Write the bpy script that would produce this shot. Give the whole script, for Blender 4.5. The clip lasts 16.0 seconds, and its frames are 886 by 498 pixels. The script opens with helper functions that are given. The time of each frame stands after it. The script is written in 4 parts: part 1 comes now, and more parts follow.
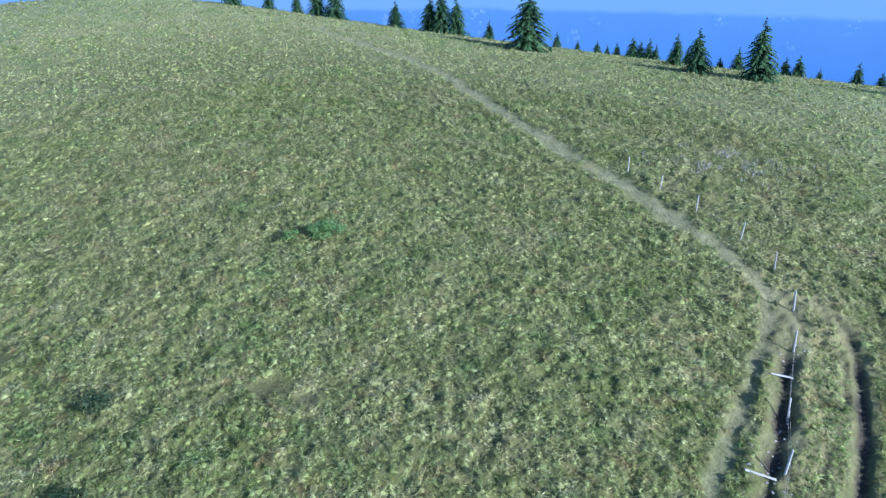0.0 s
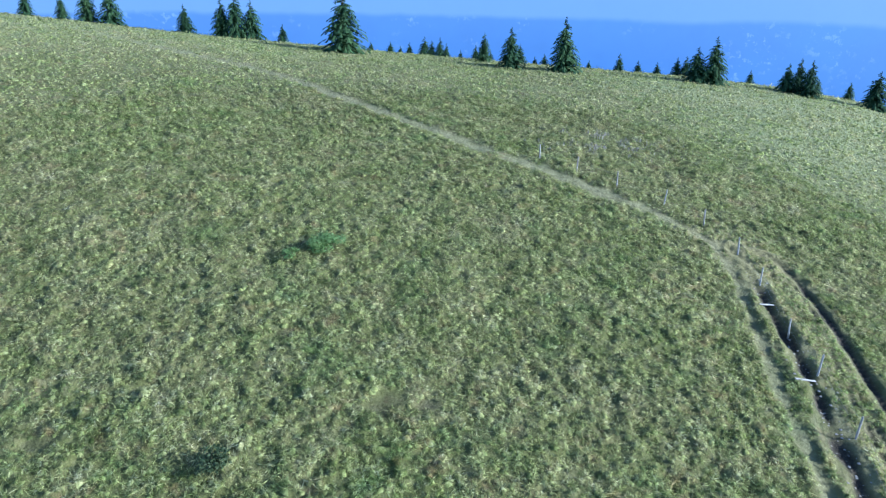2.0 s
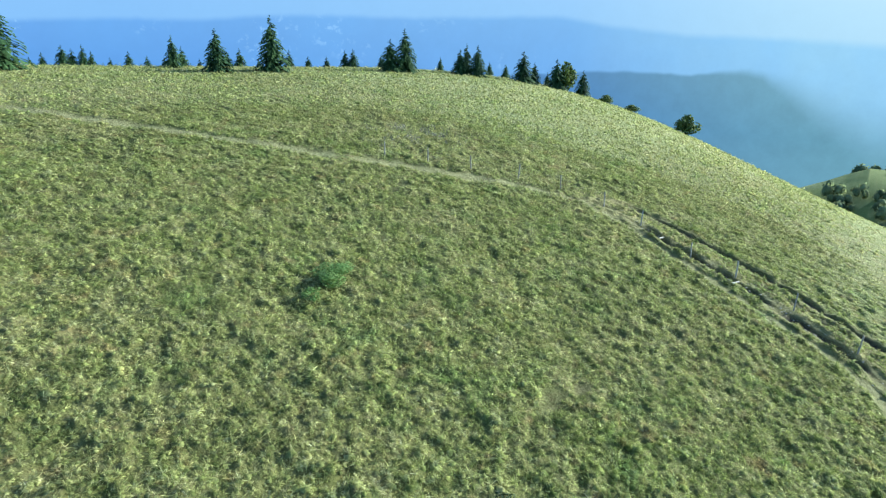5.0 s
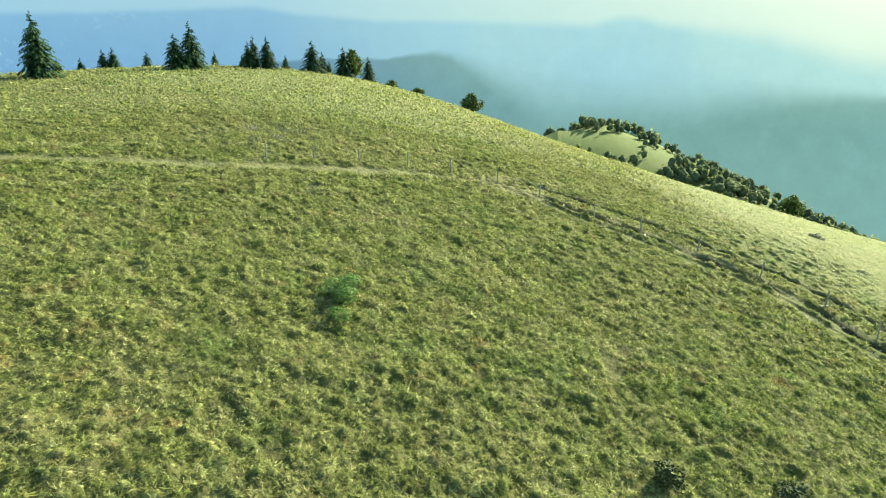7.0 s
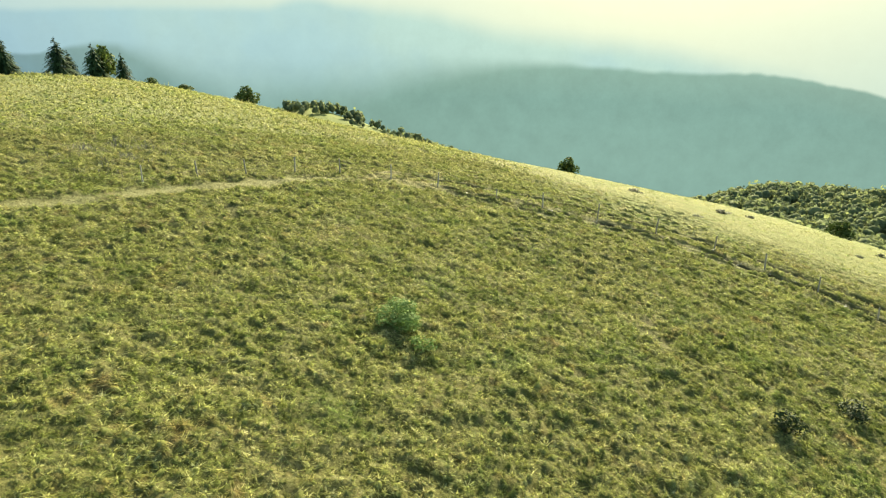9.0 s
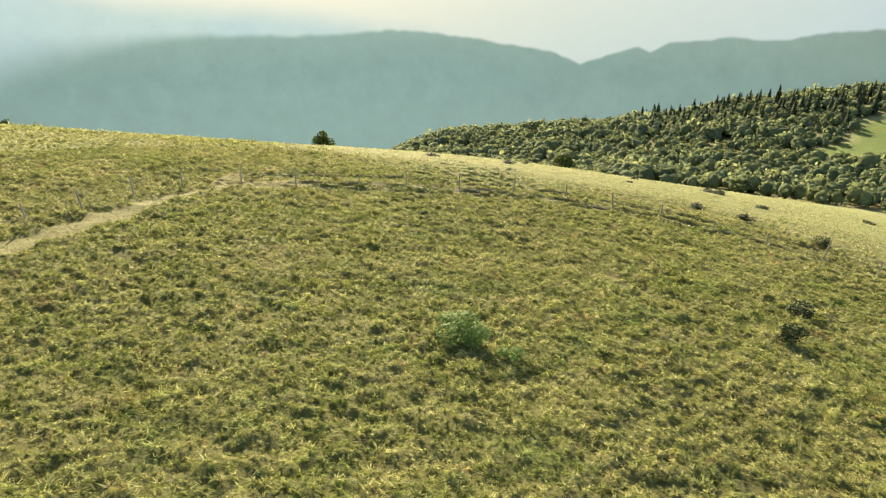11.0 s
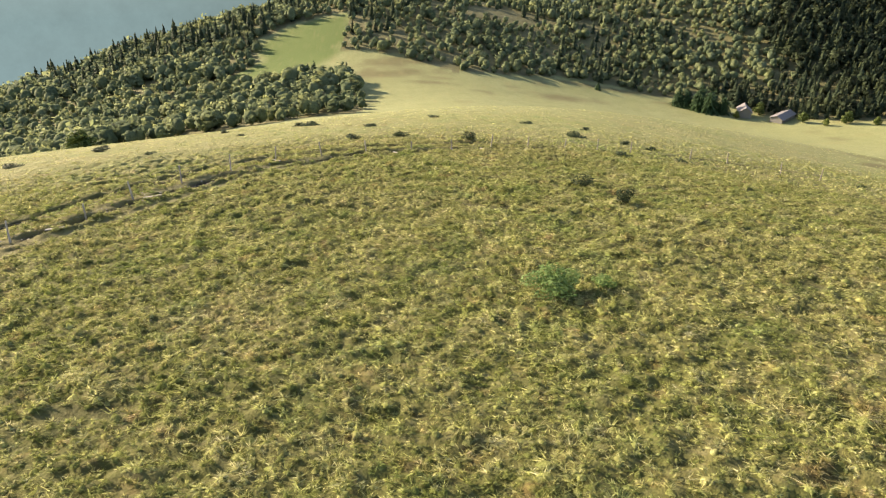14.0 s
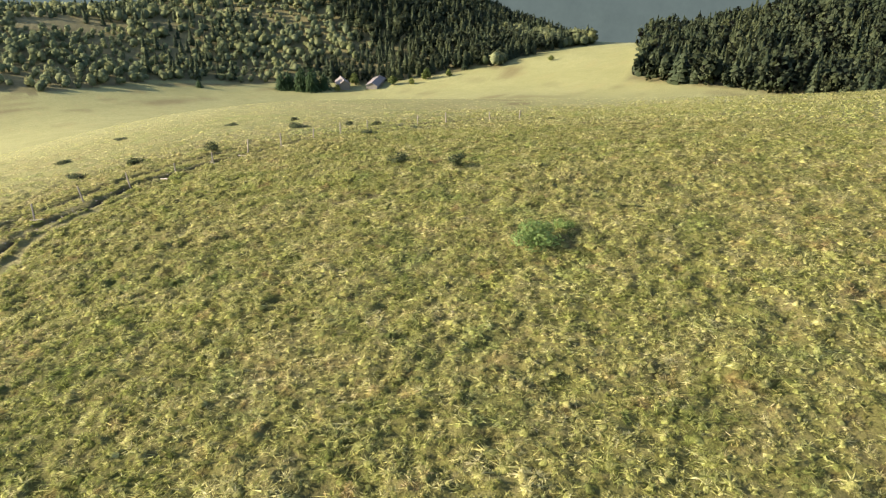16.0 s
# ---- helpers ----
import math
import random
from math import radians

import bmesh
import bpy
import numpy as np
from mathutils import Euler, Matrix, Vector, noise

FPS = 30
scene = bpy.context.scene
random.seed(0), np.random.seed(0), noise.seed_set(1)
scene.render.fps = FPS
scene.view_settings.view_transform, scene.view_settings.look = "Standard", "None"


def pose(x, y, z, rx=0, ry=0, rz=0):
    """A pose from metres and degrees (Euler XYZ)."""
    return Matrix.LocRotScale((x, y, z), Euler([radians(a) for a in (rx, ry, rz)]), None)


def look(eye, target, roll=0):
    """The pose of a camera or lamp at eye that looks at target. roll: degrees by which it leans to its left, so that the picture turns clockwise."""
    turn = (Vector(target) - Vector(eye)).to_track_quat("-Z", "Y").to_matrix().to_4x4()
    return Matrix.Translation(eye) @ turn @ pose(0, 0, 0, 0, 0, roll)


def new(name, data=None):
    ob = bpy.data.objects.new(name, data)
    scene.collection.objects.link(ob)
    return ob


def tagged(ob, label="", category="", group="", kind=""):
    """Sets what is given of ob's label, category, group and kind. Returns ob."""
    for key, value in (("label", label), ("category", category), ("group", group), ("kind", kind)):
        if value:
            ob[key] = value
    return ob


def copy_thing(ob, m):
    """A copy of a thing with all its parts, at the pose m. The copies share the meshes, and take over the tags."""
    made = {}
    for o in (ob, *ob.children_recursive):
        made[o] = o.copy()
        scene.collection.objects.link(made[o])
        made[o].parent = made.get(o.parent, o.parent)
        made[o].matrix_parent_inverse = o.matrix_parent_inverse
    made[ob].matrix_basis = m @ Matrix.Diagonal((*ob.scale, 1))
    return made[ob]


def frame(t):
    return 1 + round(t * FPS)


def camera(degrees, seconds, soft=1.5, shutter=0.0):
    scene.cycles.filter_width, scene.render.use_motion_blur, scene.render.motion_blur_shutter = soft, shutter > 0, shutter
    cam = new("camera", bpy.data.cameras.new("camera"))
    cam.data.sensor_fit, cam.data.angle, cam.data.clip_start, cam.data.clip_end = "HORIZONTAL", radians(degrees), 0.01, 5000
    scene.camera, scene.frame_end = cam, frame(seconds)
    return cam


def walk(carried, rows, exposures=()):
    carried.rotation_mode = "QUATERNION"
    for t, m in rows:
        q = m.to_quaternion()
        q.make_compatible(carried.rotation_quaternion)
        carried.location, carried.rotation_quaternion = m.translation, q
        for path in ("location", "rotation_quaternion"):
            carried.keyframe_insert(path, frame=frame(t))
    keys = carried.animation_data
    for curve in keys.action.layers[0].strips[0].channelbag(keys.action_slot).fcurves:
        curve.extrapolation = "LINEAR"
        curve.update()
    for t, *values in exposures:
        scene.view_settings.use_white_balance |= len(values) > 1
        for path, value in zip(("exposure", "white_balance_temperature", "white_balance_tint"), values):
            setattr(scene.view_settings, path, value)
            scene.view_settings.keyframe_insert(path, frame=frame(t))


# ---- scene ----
cam = camera(64.6, 16.0, soft=1.2)
PATH = [
    (0, (0.206, -0.347, 17.072), (0.192, 1.51, 16.33), 0.4),
    (0.5, (-4.267, -0.527, 17.045), (-4.1, 1.323, 16.304), 0.5),
    (1, (-8.77, -0.25, 17.017), (-8.397, 1.572, 16.282), 0.6),
    (1.5, (-13.328, 0.594, 17.025), (-12.774, 2.371, 16.294), 0.8),
    (2, (-17.765, 1.769, 17.054), (-17.037, 3.483, 16.325), 0.9),
    (2.5, (-22.027, 3.377, 17.054), (-21.107, 4.998, 16.329), 0.9),
    (3, (-25.96, 5.795, 16.995), (-24.881, 7.317, 16.275), 0.9),
    (3.5, (-29.372, 8.456, 16.993), (-28.15, 9.868, 16.277), 0.8),
    (4, (-32.614, 11.79, 16.945), (-31.24, 13.056, 16.23), 0.8),
    (4.2, (-33.804, 13.362, 16.92), (-32.377, 14.567, 16.204), 0.9),
    (6.3, (-40.637, 29.794, 16.44), (-38.838, 30.272, 15.709), 0.5),
    (6.5, (-40.858, 31.088, 16.368), (-39.044, 31.502, 15.635), 0.5),
    (7, (-41.105, 35.374, 16.287), (-39.258, 35.583, 15.549), 0.4),
    (7.5, (-40.848, 39.631, 16.374), (-38.994, 39.645, 15.627), 0.4),
    (8, (-40.077, 43.912, 16.472), (-38.238, 43.706, 15.713), 0.4),
    (8.5, (-38.717, 47.989, 16.489), (-36.917, 47.581, 15.718), 0.5),
    (9, (-36.797, 51.921, 16.463), (-35.049, 51.333, 15.689), 0.6),
    (9.2, (-35.993, 53.274, 16.453), (-34.272, 52.614, 15.678), 0.7),
    (11.3, (-23.175, 64.894, 16.522), (-22.03, 63.5, 15.657), 0.2),
    (11.5, (-21.852, 65.613, 16.551), (-20.772, 64.174, 15.677), 0.3),
    (12, (-17.759, 67.514, 16.639), (-16.883, 65.959, 15.737), 0.4),
    (12.5, (-13.279, 68.817, 16.644), (-12.668, 67.153, 15.719), 0.6),
    (13, (-9.078, 69.571, 16.665), (-8.729, 67.843, 15.721), 0.8),
    (13.5, (-4.817, 69.852, 16.659), (-4.71, 68.103, 15.696), 1.0),
    (14, (-0.503, 69.316, 16.458), (-0.696, 67.581, 15.481), 1.2),
    (14.5, (3.738, 68.418, 16.324), (3.261, 66.744, 15.338), 1.5),
    (15, (7.677, 67.165, 16.27), (6.977, 65.575, 15.279), 1.5),
    (15.5, (11.23, 65.422, 16.188), (10.29, 63.961, 15.197), 1.5),
    (16, (14.278, 63.574, 16.199), (13.137, 62.256, 15.218), 1.1),
]
walk(cam, [(t, look(eye, target, roll)) for t, eye, target, roll in PATH], exposures=[
    (0.0, 1.08, 4500, 15), (4.2, 1.28, 4950, 2), (7.0, 1.43, 6950, -17), (9.0, 1.43, 8400, -9), (12.5, 1.37, 8000, 15), (16.0, 1.4, 7200, 20)])

# ---- sky and sun ----
SUN_AZ, SUN_EL = 125.0, 21.0          # degrees, azimuth clockwise from +y
world = bpy.data.worlds.new("sky")
world.use_nodes = True
scene.world = world
wt = world.node_tree
sky = wt.nodes.new("ShaderNodeTexSky")
sky.sky_type, sky.sun_disc = "NISHITA", False
sky.sun_elevation, sky.sun_rotation = radians(SUN_EL), radians(SUN_AZ)
sky.altitude, sky.dust_density = 1200, 2.0
wt.nodes["Background"].inputs["Strength"].default_value = 0.12
wt.links.new(sky.outputs["Color"], wt.nodes["Background"].inputs["Color"])
sun_data = bpy.data.lights.new("sun", "SUN")
sun_data.energy, sun_data.angle, sun_data.color = 5.0, radians(0.6), (1.0, 0.9, 0.74)
sun = new("sun", sun_data)
sun_dir = Vector((math.sin(radians(SUN_AZ)) * math.cos(radians(SUN_EL)), math.cos(radians(SUN_AZ)) * math.cos(radians(SUN_EL)), math.sin(radians(SUN_EL))))
sun.matrix_world = look(sun_dir * 200, (0, 0, 0))

# ---- lie of the land ----
FINE = [
    0.58, 6.65, -5.96, 1.04, 3.93,
    -6.12, -2.86, 1.09, 2.67, -10.75,
    -0.14, 3.26, -3.19, -2.37, 4.65,
    0.69, -7.61, -1.14, 1.83, 3.85,
    8.17, -0.53, 4.69, -2.46, -5.16,
]
COARSE = [
    49.59, 14.22, 52.9, 22.26, 13.53, -4.99,
    11.33, -62.39, 0.51, 1.92, -7.21, 3.09,
    10.64, 1.31, 17.15, -26.17, -6.06, 12.17,
    5.34, -18.03, -10.68, 13.9, -10.17, -34.82,
    -28.23, 12.21, 5.36, 11.26, 6.81, -21.61,
    -8.08, 26.84, -6.25, -31.88, 42.97, 31.85,
]
BUMPS = [(x, y, 40.0) for y in (-40, 5, 50, 95, 140) for x in (-60, -20, 20, 60, 100)]
BUMPS += [(x, y, 125.0) for y in (-450, -320, -190, -60, 70, 200) for x in (-320, -190, -60, 70, 200, 330)]
BUMPS = list(zip(BUMPS, FINE + COARSE))


def land(x, y):
    """Height of the hill and the valley, without ruts."""
    x, y = np.asarray(x, float), np.asarray(y, float)
    d = np.sqrt((x + 20) ** 2 + (y - 100) ** 2 + 3600)
    z = 20 - 0.25 * d - 18 * np.logaddexp(0, (d - 520) / 60)
    for (cx, cy, s), w in BUMPS:
        z = z + w * np.exp(-((x - cx) ** 2 + (y - cy) ** 2) / (2 * s * s))
    z = z + 48 * np.exp(-((x + 285) ** 2 + (y + 425) ** 2) / (2 * 95.0 ** 2)) + 46 * np.exp(-((x + 430) ** 2 + (y + 40) ** 2) / (2 * 88.0 ** 2))
    z = z + 132 * np.exp(-((x + 485) ** 2 + (y + 575) ** 2) / (2 * 105.0 ** 2))      # the shaded hill beyond the farm
    z = z - 0.7 * 30 * np.logaddexp(0, (x + 0.6 * (y + 200) - 300) / 30)      # the drop into the eastern valley
    # the wooded spur beyond that valley: a ridge coming down towards the pasture
    ax, ay, bx, by = 806.0, -33.0, 543.0, -250.0
    length = math.hypot(bx - ax, by - ay)
    s = ((x - ax) * (bx - ax) + (y - ay) * (by - ay)) / length
    d = np.abs((x - ax) * (by - ay) - (y - ay) * (bx - ax)) / length
    spur = -154 - 0.17 * np.clip(s, 0, None) - 0.62 * (np.sqrt(d * d + 14400) - 120) - 0.5 * np.clip(-s, 0, None) - 0.5 * np.clip(s - length * 1.1, 0, None)
    return np.maximum(np.maximum(z, spur), -2200)


def lattice(i, j, seed):
    n = (i * 374761393 + j * 668265263 + seed * 974634777) & 0x7FFFFFFF
    n = ((n ^ (n >> 13)) * 1274126177) & 0x7FFFFFFF
    return ((n ^ (n >> 16)) & 0xFFFF) / 65535.0


def grain(x, y, size, seed=0):
    """Smooth noise from 0 to 1 over the plan, with cells of that size."""
    u, v = np.asarray(x, float) / size, np.asarray(y, float) / size
    i, j = np.floor(u).astype(np.int64), np.floor(v).astype(np.int64)
    a, b = u - i, v - j
    a, b = a * a * (3 - 2 * a), b * b * (3 - 2 * b)
    return ((lattice(i, j, seed) * (1 - a) + lattice(i + 1, j, seed) * a) * (1 - b)
            + (lattice(i, j + 1, seed) * (1 - a) + lattice(i + 1, j + 1, seed) * a) * b)


def smooth_line(points, step=0.4):
    """A Catmull-Rom line through the plan points."""
    p = np.array(points, float)
    p = np.vstack([2 * p[0] - p[1], p, 2 * p[-1] - p[-2]])
    out = []
    for k in range(1, len(p) - 2):
        n = max(2, int(np.hypot(*(p[k + 1] - p[k])) / step))
        t = np.linspace(0, 1, n, endpoint=False)[:, None]
        out.append(0.5 * (2 * p[k] + (p[k + 1] - p[k - 1]) * t + (2 * p[k - 1] - 5 * p[k] + 4 * p[k + 1] - p[k + 2]) * t ** 2
                          + (3 * p[k] - p[k - 1] - 3 * p[k + 1] + p[k + 2]) * t ** 3))
    return np.vstack(out + [p[-2:-1]])


TRACK = smooth_line([(-24, 117), (-14, 107), (-7, 99.5), (-1, 90), (2.5, 81), (6, 72), (9.5, 64), (12.6, 58), (15.2, 52.5), (17.3, 48),
                     (18.9, 44), (19.9, 41), (19.8, 38.6), (18.6, 35.8), (17.1, 32.9), (14.8, 29.0), (12.6, 25.6), (10.6, 21.8), (8.6, 18.2), (6.6, 15.9), (2.6, 13.6), (-2.9, 10.6), (-8.5, 8.6)])
DITCH = smooth_line([(21.2, 38.9), (20.2, 36), (18.5, 32.6), (17.2, 29.8), (15.8, 27.0), (14.5, 24.6), (12.8, 21.9), (11.3, 19.2), (9.8, 16.9),
                     (7, 14.2), (3.6, 11.9), (-0.2, 9.4), (-4.4, 7.5), (-9.5, 5.7), (-15, 4.3), (-20.5, 2.6), (-27, 1.2), (-33, 1.0), (-39, 1.6), (-46, 2.8), (-54, 4.5)])
RUT = smooth_line([(22.4, 38.2), (23.3, 35.8), (22.7, 33.3), (21.5, 30.4), (19.9, 27.0), (18.2, 23.9), (16.4, 20.6), (14.4, 17.2), (12, 13.6), (9.3, 11.2),
                   (6.3, 9.2), (2.6, 7.2), (-1.5, 5.2), (-6, 3.2), (-11, 1.5), (-17, 0.6)])
RUT_B = smooth_line([(18.4, 27.2), (16.6, 24.5), (15.4, 22.4), (14.0, 19.9), (12.4, 16.9), (9.7, 13.6), (5.8, 10.4), (1, 7.6), (-4, 5.4)])
RUT_C = smooth_line([(17.6, 25.3), (16.5, 23.3), (15.3, 21.3), (13.8, 18.6), (11.6, 15.0), (8.6, 11.9)])
RUT_D = smooth_line([(22.0, 33.3), (21.1, 31.3), (20.3, 29.6)])


def off_line(x, y, line, reach=6.0):
    """Distance of plan points from a line (at most reach), and the place along it, 0 to 1."""
    x, y = np.asarray(x, float).ravel(), np.asarray(y, float).ravel()
    best, along = np.full(x.shape, reach), np.zeros(x.shape)
    near = np.where((x > line[:, 0].min() - reach) & (x < line[:, 0].max() + reach) & (y > line[:, 1].min() - reach) & (y < line[:, 1].max() + reach))[0]
    for part_of in np.array_split(near, max(1, len(near) // 4000)):
        if len(part_of):
            d = np.hypot(x[part_of, None] - line[None, :, 0], y[part_of, None] - line[None, :, 1])
            k = d.argmin(1)
            best[part_of], along[part_of] = np.minimum(d[np.arange(len(k)), k], reach), k / len(line)
    return best, along


def wear(x, y):
    """Trodden soil, 0 to 1, and the depth of ruts and ditch, in metres."""
    shape = np.shape(x)
    x, y = np.ravel(x), np.ravel(y)
    wob = grain(x, y, 1.3, 3) - 0.5
    d1, a1 = off_line(x, y, TRACK)
    width = 0.98 - 0.55 * np.clip((a1 - 0.60) * 8, 0, 1)
    track = np.clip(1.35 - (d1 + wob * 0.9 * width / 0.75) / width, 0, 1) * np.clip(a1 * 8 + 0.35, 0, 1) * np.clip((1 - a1) * 9, 0, 1)
    d2, a2 = off_line(x, y, DITCH)
    broken = np.clip(-0.45 + 1.9 * grain(x, y, 2.2, 5) + 0.7 * grain(x, y, 0.7, 7), 0.10 + 0.6 * np.clip((a2 - 0.35) * 6, 0, 1), 1) * np.clip((1 - a2) * 7, 0, 1) * np.clip(a2 * 12, 0, 1)
    west = np.clip((a2 - 0.38) * 6, 0, 1)
    ditch = np.exp(-((d2 + wob * 0.55 * (1 - 0.6 * west)) / (0.37 - 0.06 * west)) ** 2) * broken
    d3, a3 = off_line(x, y, RUT)
    rut = np.exp(-((d3 + wob * 0.2) / 0.29) ** 2) * np.clip(a3 * 8, 0, 1) * np.clip((1 - a3) * 5, 0, 1) * np.clip(1.25 - 0.8 * grain(x, y, 4, 9) * (a3 > 0.45), 0, 1)
    cut = []
    for line in (RUT_B, RUT_C, RUT_D):
        d4, a4 = off_line(x, y, line)
        cut.append(np.exp(-((d4 + wob * 0.25) / 0.20) ** 2) * np.clip(a4 * 8, 0, 1) * np.clip((1 - a4) * 6, 0, 1) * np.clip(1.7 * grain(x, y, 2.4, 8) - 0.1, 0, 1))
    rut_b = np.maximum.reduce(cut)
    bank = np.exp(-((d2 - 0.75 + wob * 0.5) / 0.30) ** 2) * np.clip((1 - a2) * 9, 0, 1) * np.clip(a2 * 12, 0, 1) * np.clip(1.8 * grain(x, y, 1.7, 19) - 0.35, 0, 1) * (1 - 0.75 * west)
    track = np.maximum(track, 0.75 * bank)
    track = np.maximum(track, 0.30 * np.clip(1.3 - np.hypot((x - 25) / 4.0, (y - 61) / 2.6) - 1.2 * wob, 0, 1))
    depth = 0.05 * track + 0.38 * ditch + 0.30 * rut + 0.2 * rut_b - 0.12 * np.exp(-((d2 - 0.95) / 0.4) ** 2) * broken * (1 - west)
    mud = np.clip(np.maximum(np.maximum(ditch * 1.6, rut * 1.7), rut_b * 1.5), 0, 1)
    return track.reshape(shape), mud.reshape(shape), depth.reshape(shape)


def bare(x, y):
    """Small trampled patches without grass, 0 to 1."""
    x, y = np.asarray(x, float), np.asarray(y, float)
    out = np.zeros(x.shape)
    for cx, cy, rx, ry in ((-8.4, 30.0, 1.1, 0.8), (-6.9, 29.3, 0.5, 0.4), (8.6, 51.2, 1.6, 0.5), (-12.4, 36.8, 0.5, 0.4), (-20.5, 44, 0.6, 0.5), (-3.5, 26, 0.5, 0.4), (-24, 33, 0.7, 0.5)):
        d = np.hypot((x - cx) / rx, (y - cy) / ry) + 1.1 * (grain(x, y, 0.6, 31) - 0.5)
        out = np.maximum(out, np.clip(1.5 - 1.2 * d, 0, 1))
    return out


def outfield(x, y):
    """0 on the tussocky side of the ditch, 1 on the shorter turf beyond it."""
    edge = np.interp(x, (-60, -10, 0, 10, 17, 21), (3, 4, 8, 16, 29, 38))
    return np.clip((edge - 2 - y) / 18 + 0.6 * (grain(x, y, 6.0, 57) - 0.5), 0, 1) * np.clip((24 - y) / 14, 0, 1)


def mounds(x, y):
    """The uneven hummocks of the grazed sward, in metres."""
    u, v = 0.8 * x - 0.6 * y, 0.6 * x + 0.8 * y
    clump = 0.55 * grain(x, y, 0.62, 51) + 0.45 * grain(u, v, 0.37, 52)
    size = 0.6 + 0.9 * grain(x, y, 5.0, 54)
    return size * (0.42 * np.clip(clump - 0.30, 0, 0.5) + 0.07 * (grain(v, u, 0.29, 53) - 0.5))


def turf(x, y):
    """Height of the ground with hummocks, path and ruts."""
    x, y = np.asarray(x, float), np.asarray(y, float)
    near = np.exp(-((x - 0) ** 2 + (y - 40) ** 2) / (2 * 70.0 ** 2))
    z = land(x, y) + near * (0.20 * (grain(x, y, 3.7, 1) - 0.5) + 0.16 * (grain(x, y, 1.0, 2) - 0.5))
    z = z + (1 - near) * 1.2 * (grain(x, y, 38, 4) - 0.5) * np.clip((np.hypot(x, y - 40) - 60) / 100, 0, 1)
    track, mud, depth = wear(x, y)
    close = np.clip((50 - np.hypot(x + 3, y - 42)) / 8, 0, 1) * np.clip(1 - track * 1.6 - mud * 2 - bare(x, y) * 1.5, 0, 1)
    return z - depth + close * mounds(x, y)


def at(x, y):
    return float(turf(np.array([x]), np.array([y]))[0])


# ---- materials ----
def material(name, rough=0.85):
    m = bpy.data.materials.new(name)
    m.use_nodes = True
    b = m.node_tree.nodes["Principled BSDF"]
    b.inputs["Roughness"].default_value = rough
    b.inputs["Specular IOR Level"].default_value = 0.2
    return m, m.node_tree, b


def texture(t, size, detail=4, coords=None, rough=0.6):
    n = t.nodes.new("ShaderNodeTexNoise")
    n.inputs["Scale"].default_value, n.inputs["Detail"].default_value, n.inputs["Roughness"].default_value = 1 / size, detail, rough
    if coords is not None:
        t.links.new(coords, n.inputs["Vector"])
    return n.outputs["Fac"]


def ramp(t, value, stops):
    n = t.nodes.new("ShaderNodeValToRGB")
    el = n.color_ramp.elements
    while len(el) < len(stops):
        el.new(0.5)
    for e, (p, c) in zip(el, stops):
        e.position, e.color = p, (*c, 1)
    t.links.new(value, n.inputs["Fac"])
    return n.outputs["Color"]


def blend(t, fac, a, b, kind="MIX"):
    n = t.nodes.new("ShaderNodeMix")
    n.data_type, n.blend_type = "RGBA", kind
    for key, v in (("Factor", fac), ("A", a), ("B", b)):
        s = [i for i in n.inputs if i.name == key and (i.type == "RGBA" if key != "Factor" else i.type == "VALUE")][0]
        if isinstance(v, (int, float)):
            s.default_value = v
        elif isinstance(v, tuple):
            s.default_value = (*v, 1)
        else:
            t.links.new(v, s)
    return [o for o in n.outputs if o.type == "RGBA"][0]


def maths(t, op, a, b=0.0, c=0.0):
    n = t.nodes.new("ShaderNodeMath")
    n.operation = op
    for s, v in zip(n.inputs, (a, b, c)):
        if isinstance(v, (int, float)):
            s.default_value = v
        else:
            t.links.new(v, s)
    return n.outputs[0]


def bump(t, b, height, strength, distance):
    n = t.nodes.new("ShaderNodeBump")
    n.inputs["Strength"].default_value, n.inputs["Distance"].default_value = strength, distance
    t.links.new(height, n.inputs["Height"])
    t.links.new(n.outputs["Normal"], b.inputs["Normal"])


def place_of(t):
    return t.nodes.new("ShaderNodeNewGeometry").outputs["Position"]


def pasture_colour(t, pos):
    """Green and straw in patches, the same for turf and blades."""
    wide = texture(t, 16.0, 3, pos)
    mid = texture(t, 2.2, 5, pos, 0.7)
    fine = texture(t, 0.35, 5, pos, 0.7)
    a = ramp(t, mid, [(0.30, (0.10, 0.133, 0.033)), (0.46, (0.178, 0.199, 0.053)), (0.60, (0.263, 0.254, 0.102)), (0.74, (0.297, 0.275, 0.152))])
    b = ramp(t, fine, [(0.30, (0.035, 0.055, 0.012)), (0.5, (0.183, 0.20, 0.061)), (0.70, (0.297, 0.29, 0.167))])
    c = blend(t, 0.5, a, b)
    c = blend(t, maths(t, "MULTIPLY", ramp(t, texture(t, 1.3, 4, pos, 0.65), [(0.56, (0, 0, 0)), (0.70, (1, 1, 1))]), 0.6), c, (0.21, 0.135, 0.06))
    c = blend(t, maths(t, "MULTIPLY", ramp(t, texture(t, 3.1, 4, pos, 0.65), [(0.54, (0, 0, 0)), (0.68, (1, 1, 1))]), 0.55), c, (0.10, 0.16, 0.042))
    return blend(t, maths(t, "MULTIPLY", ramp(t, wide, [(0.35, (0, 0, 0)), (0.7, (1, 1, 1))]), 0.35), c, (0.25, 0.215, 0.105))


def attribute(t, name):
    n = t.nodes.new("ShaderNodeAttribute")
    n.attribute_name = name
    return n.outputs["Fac"]


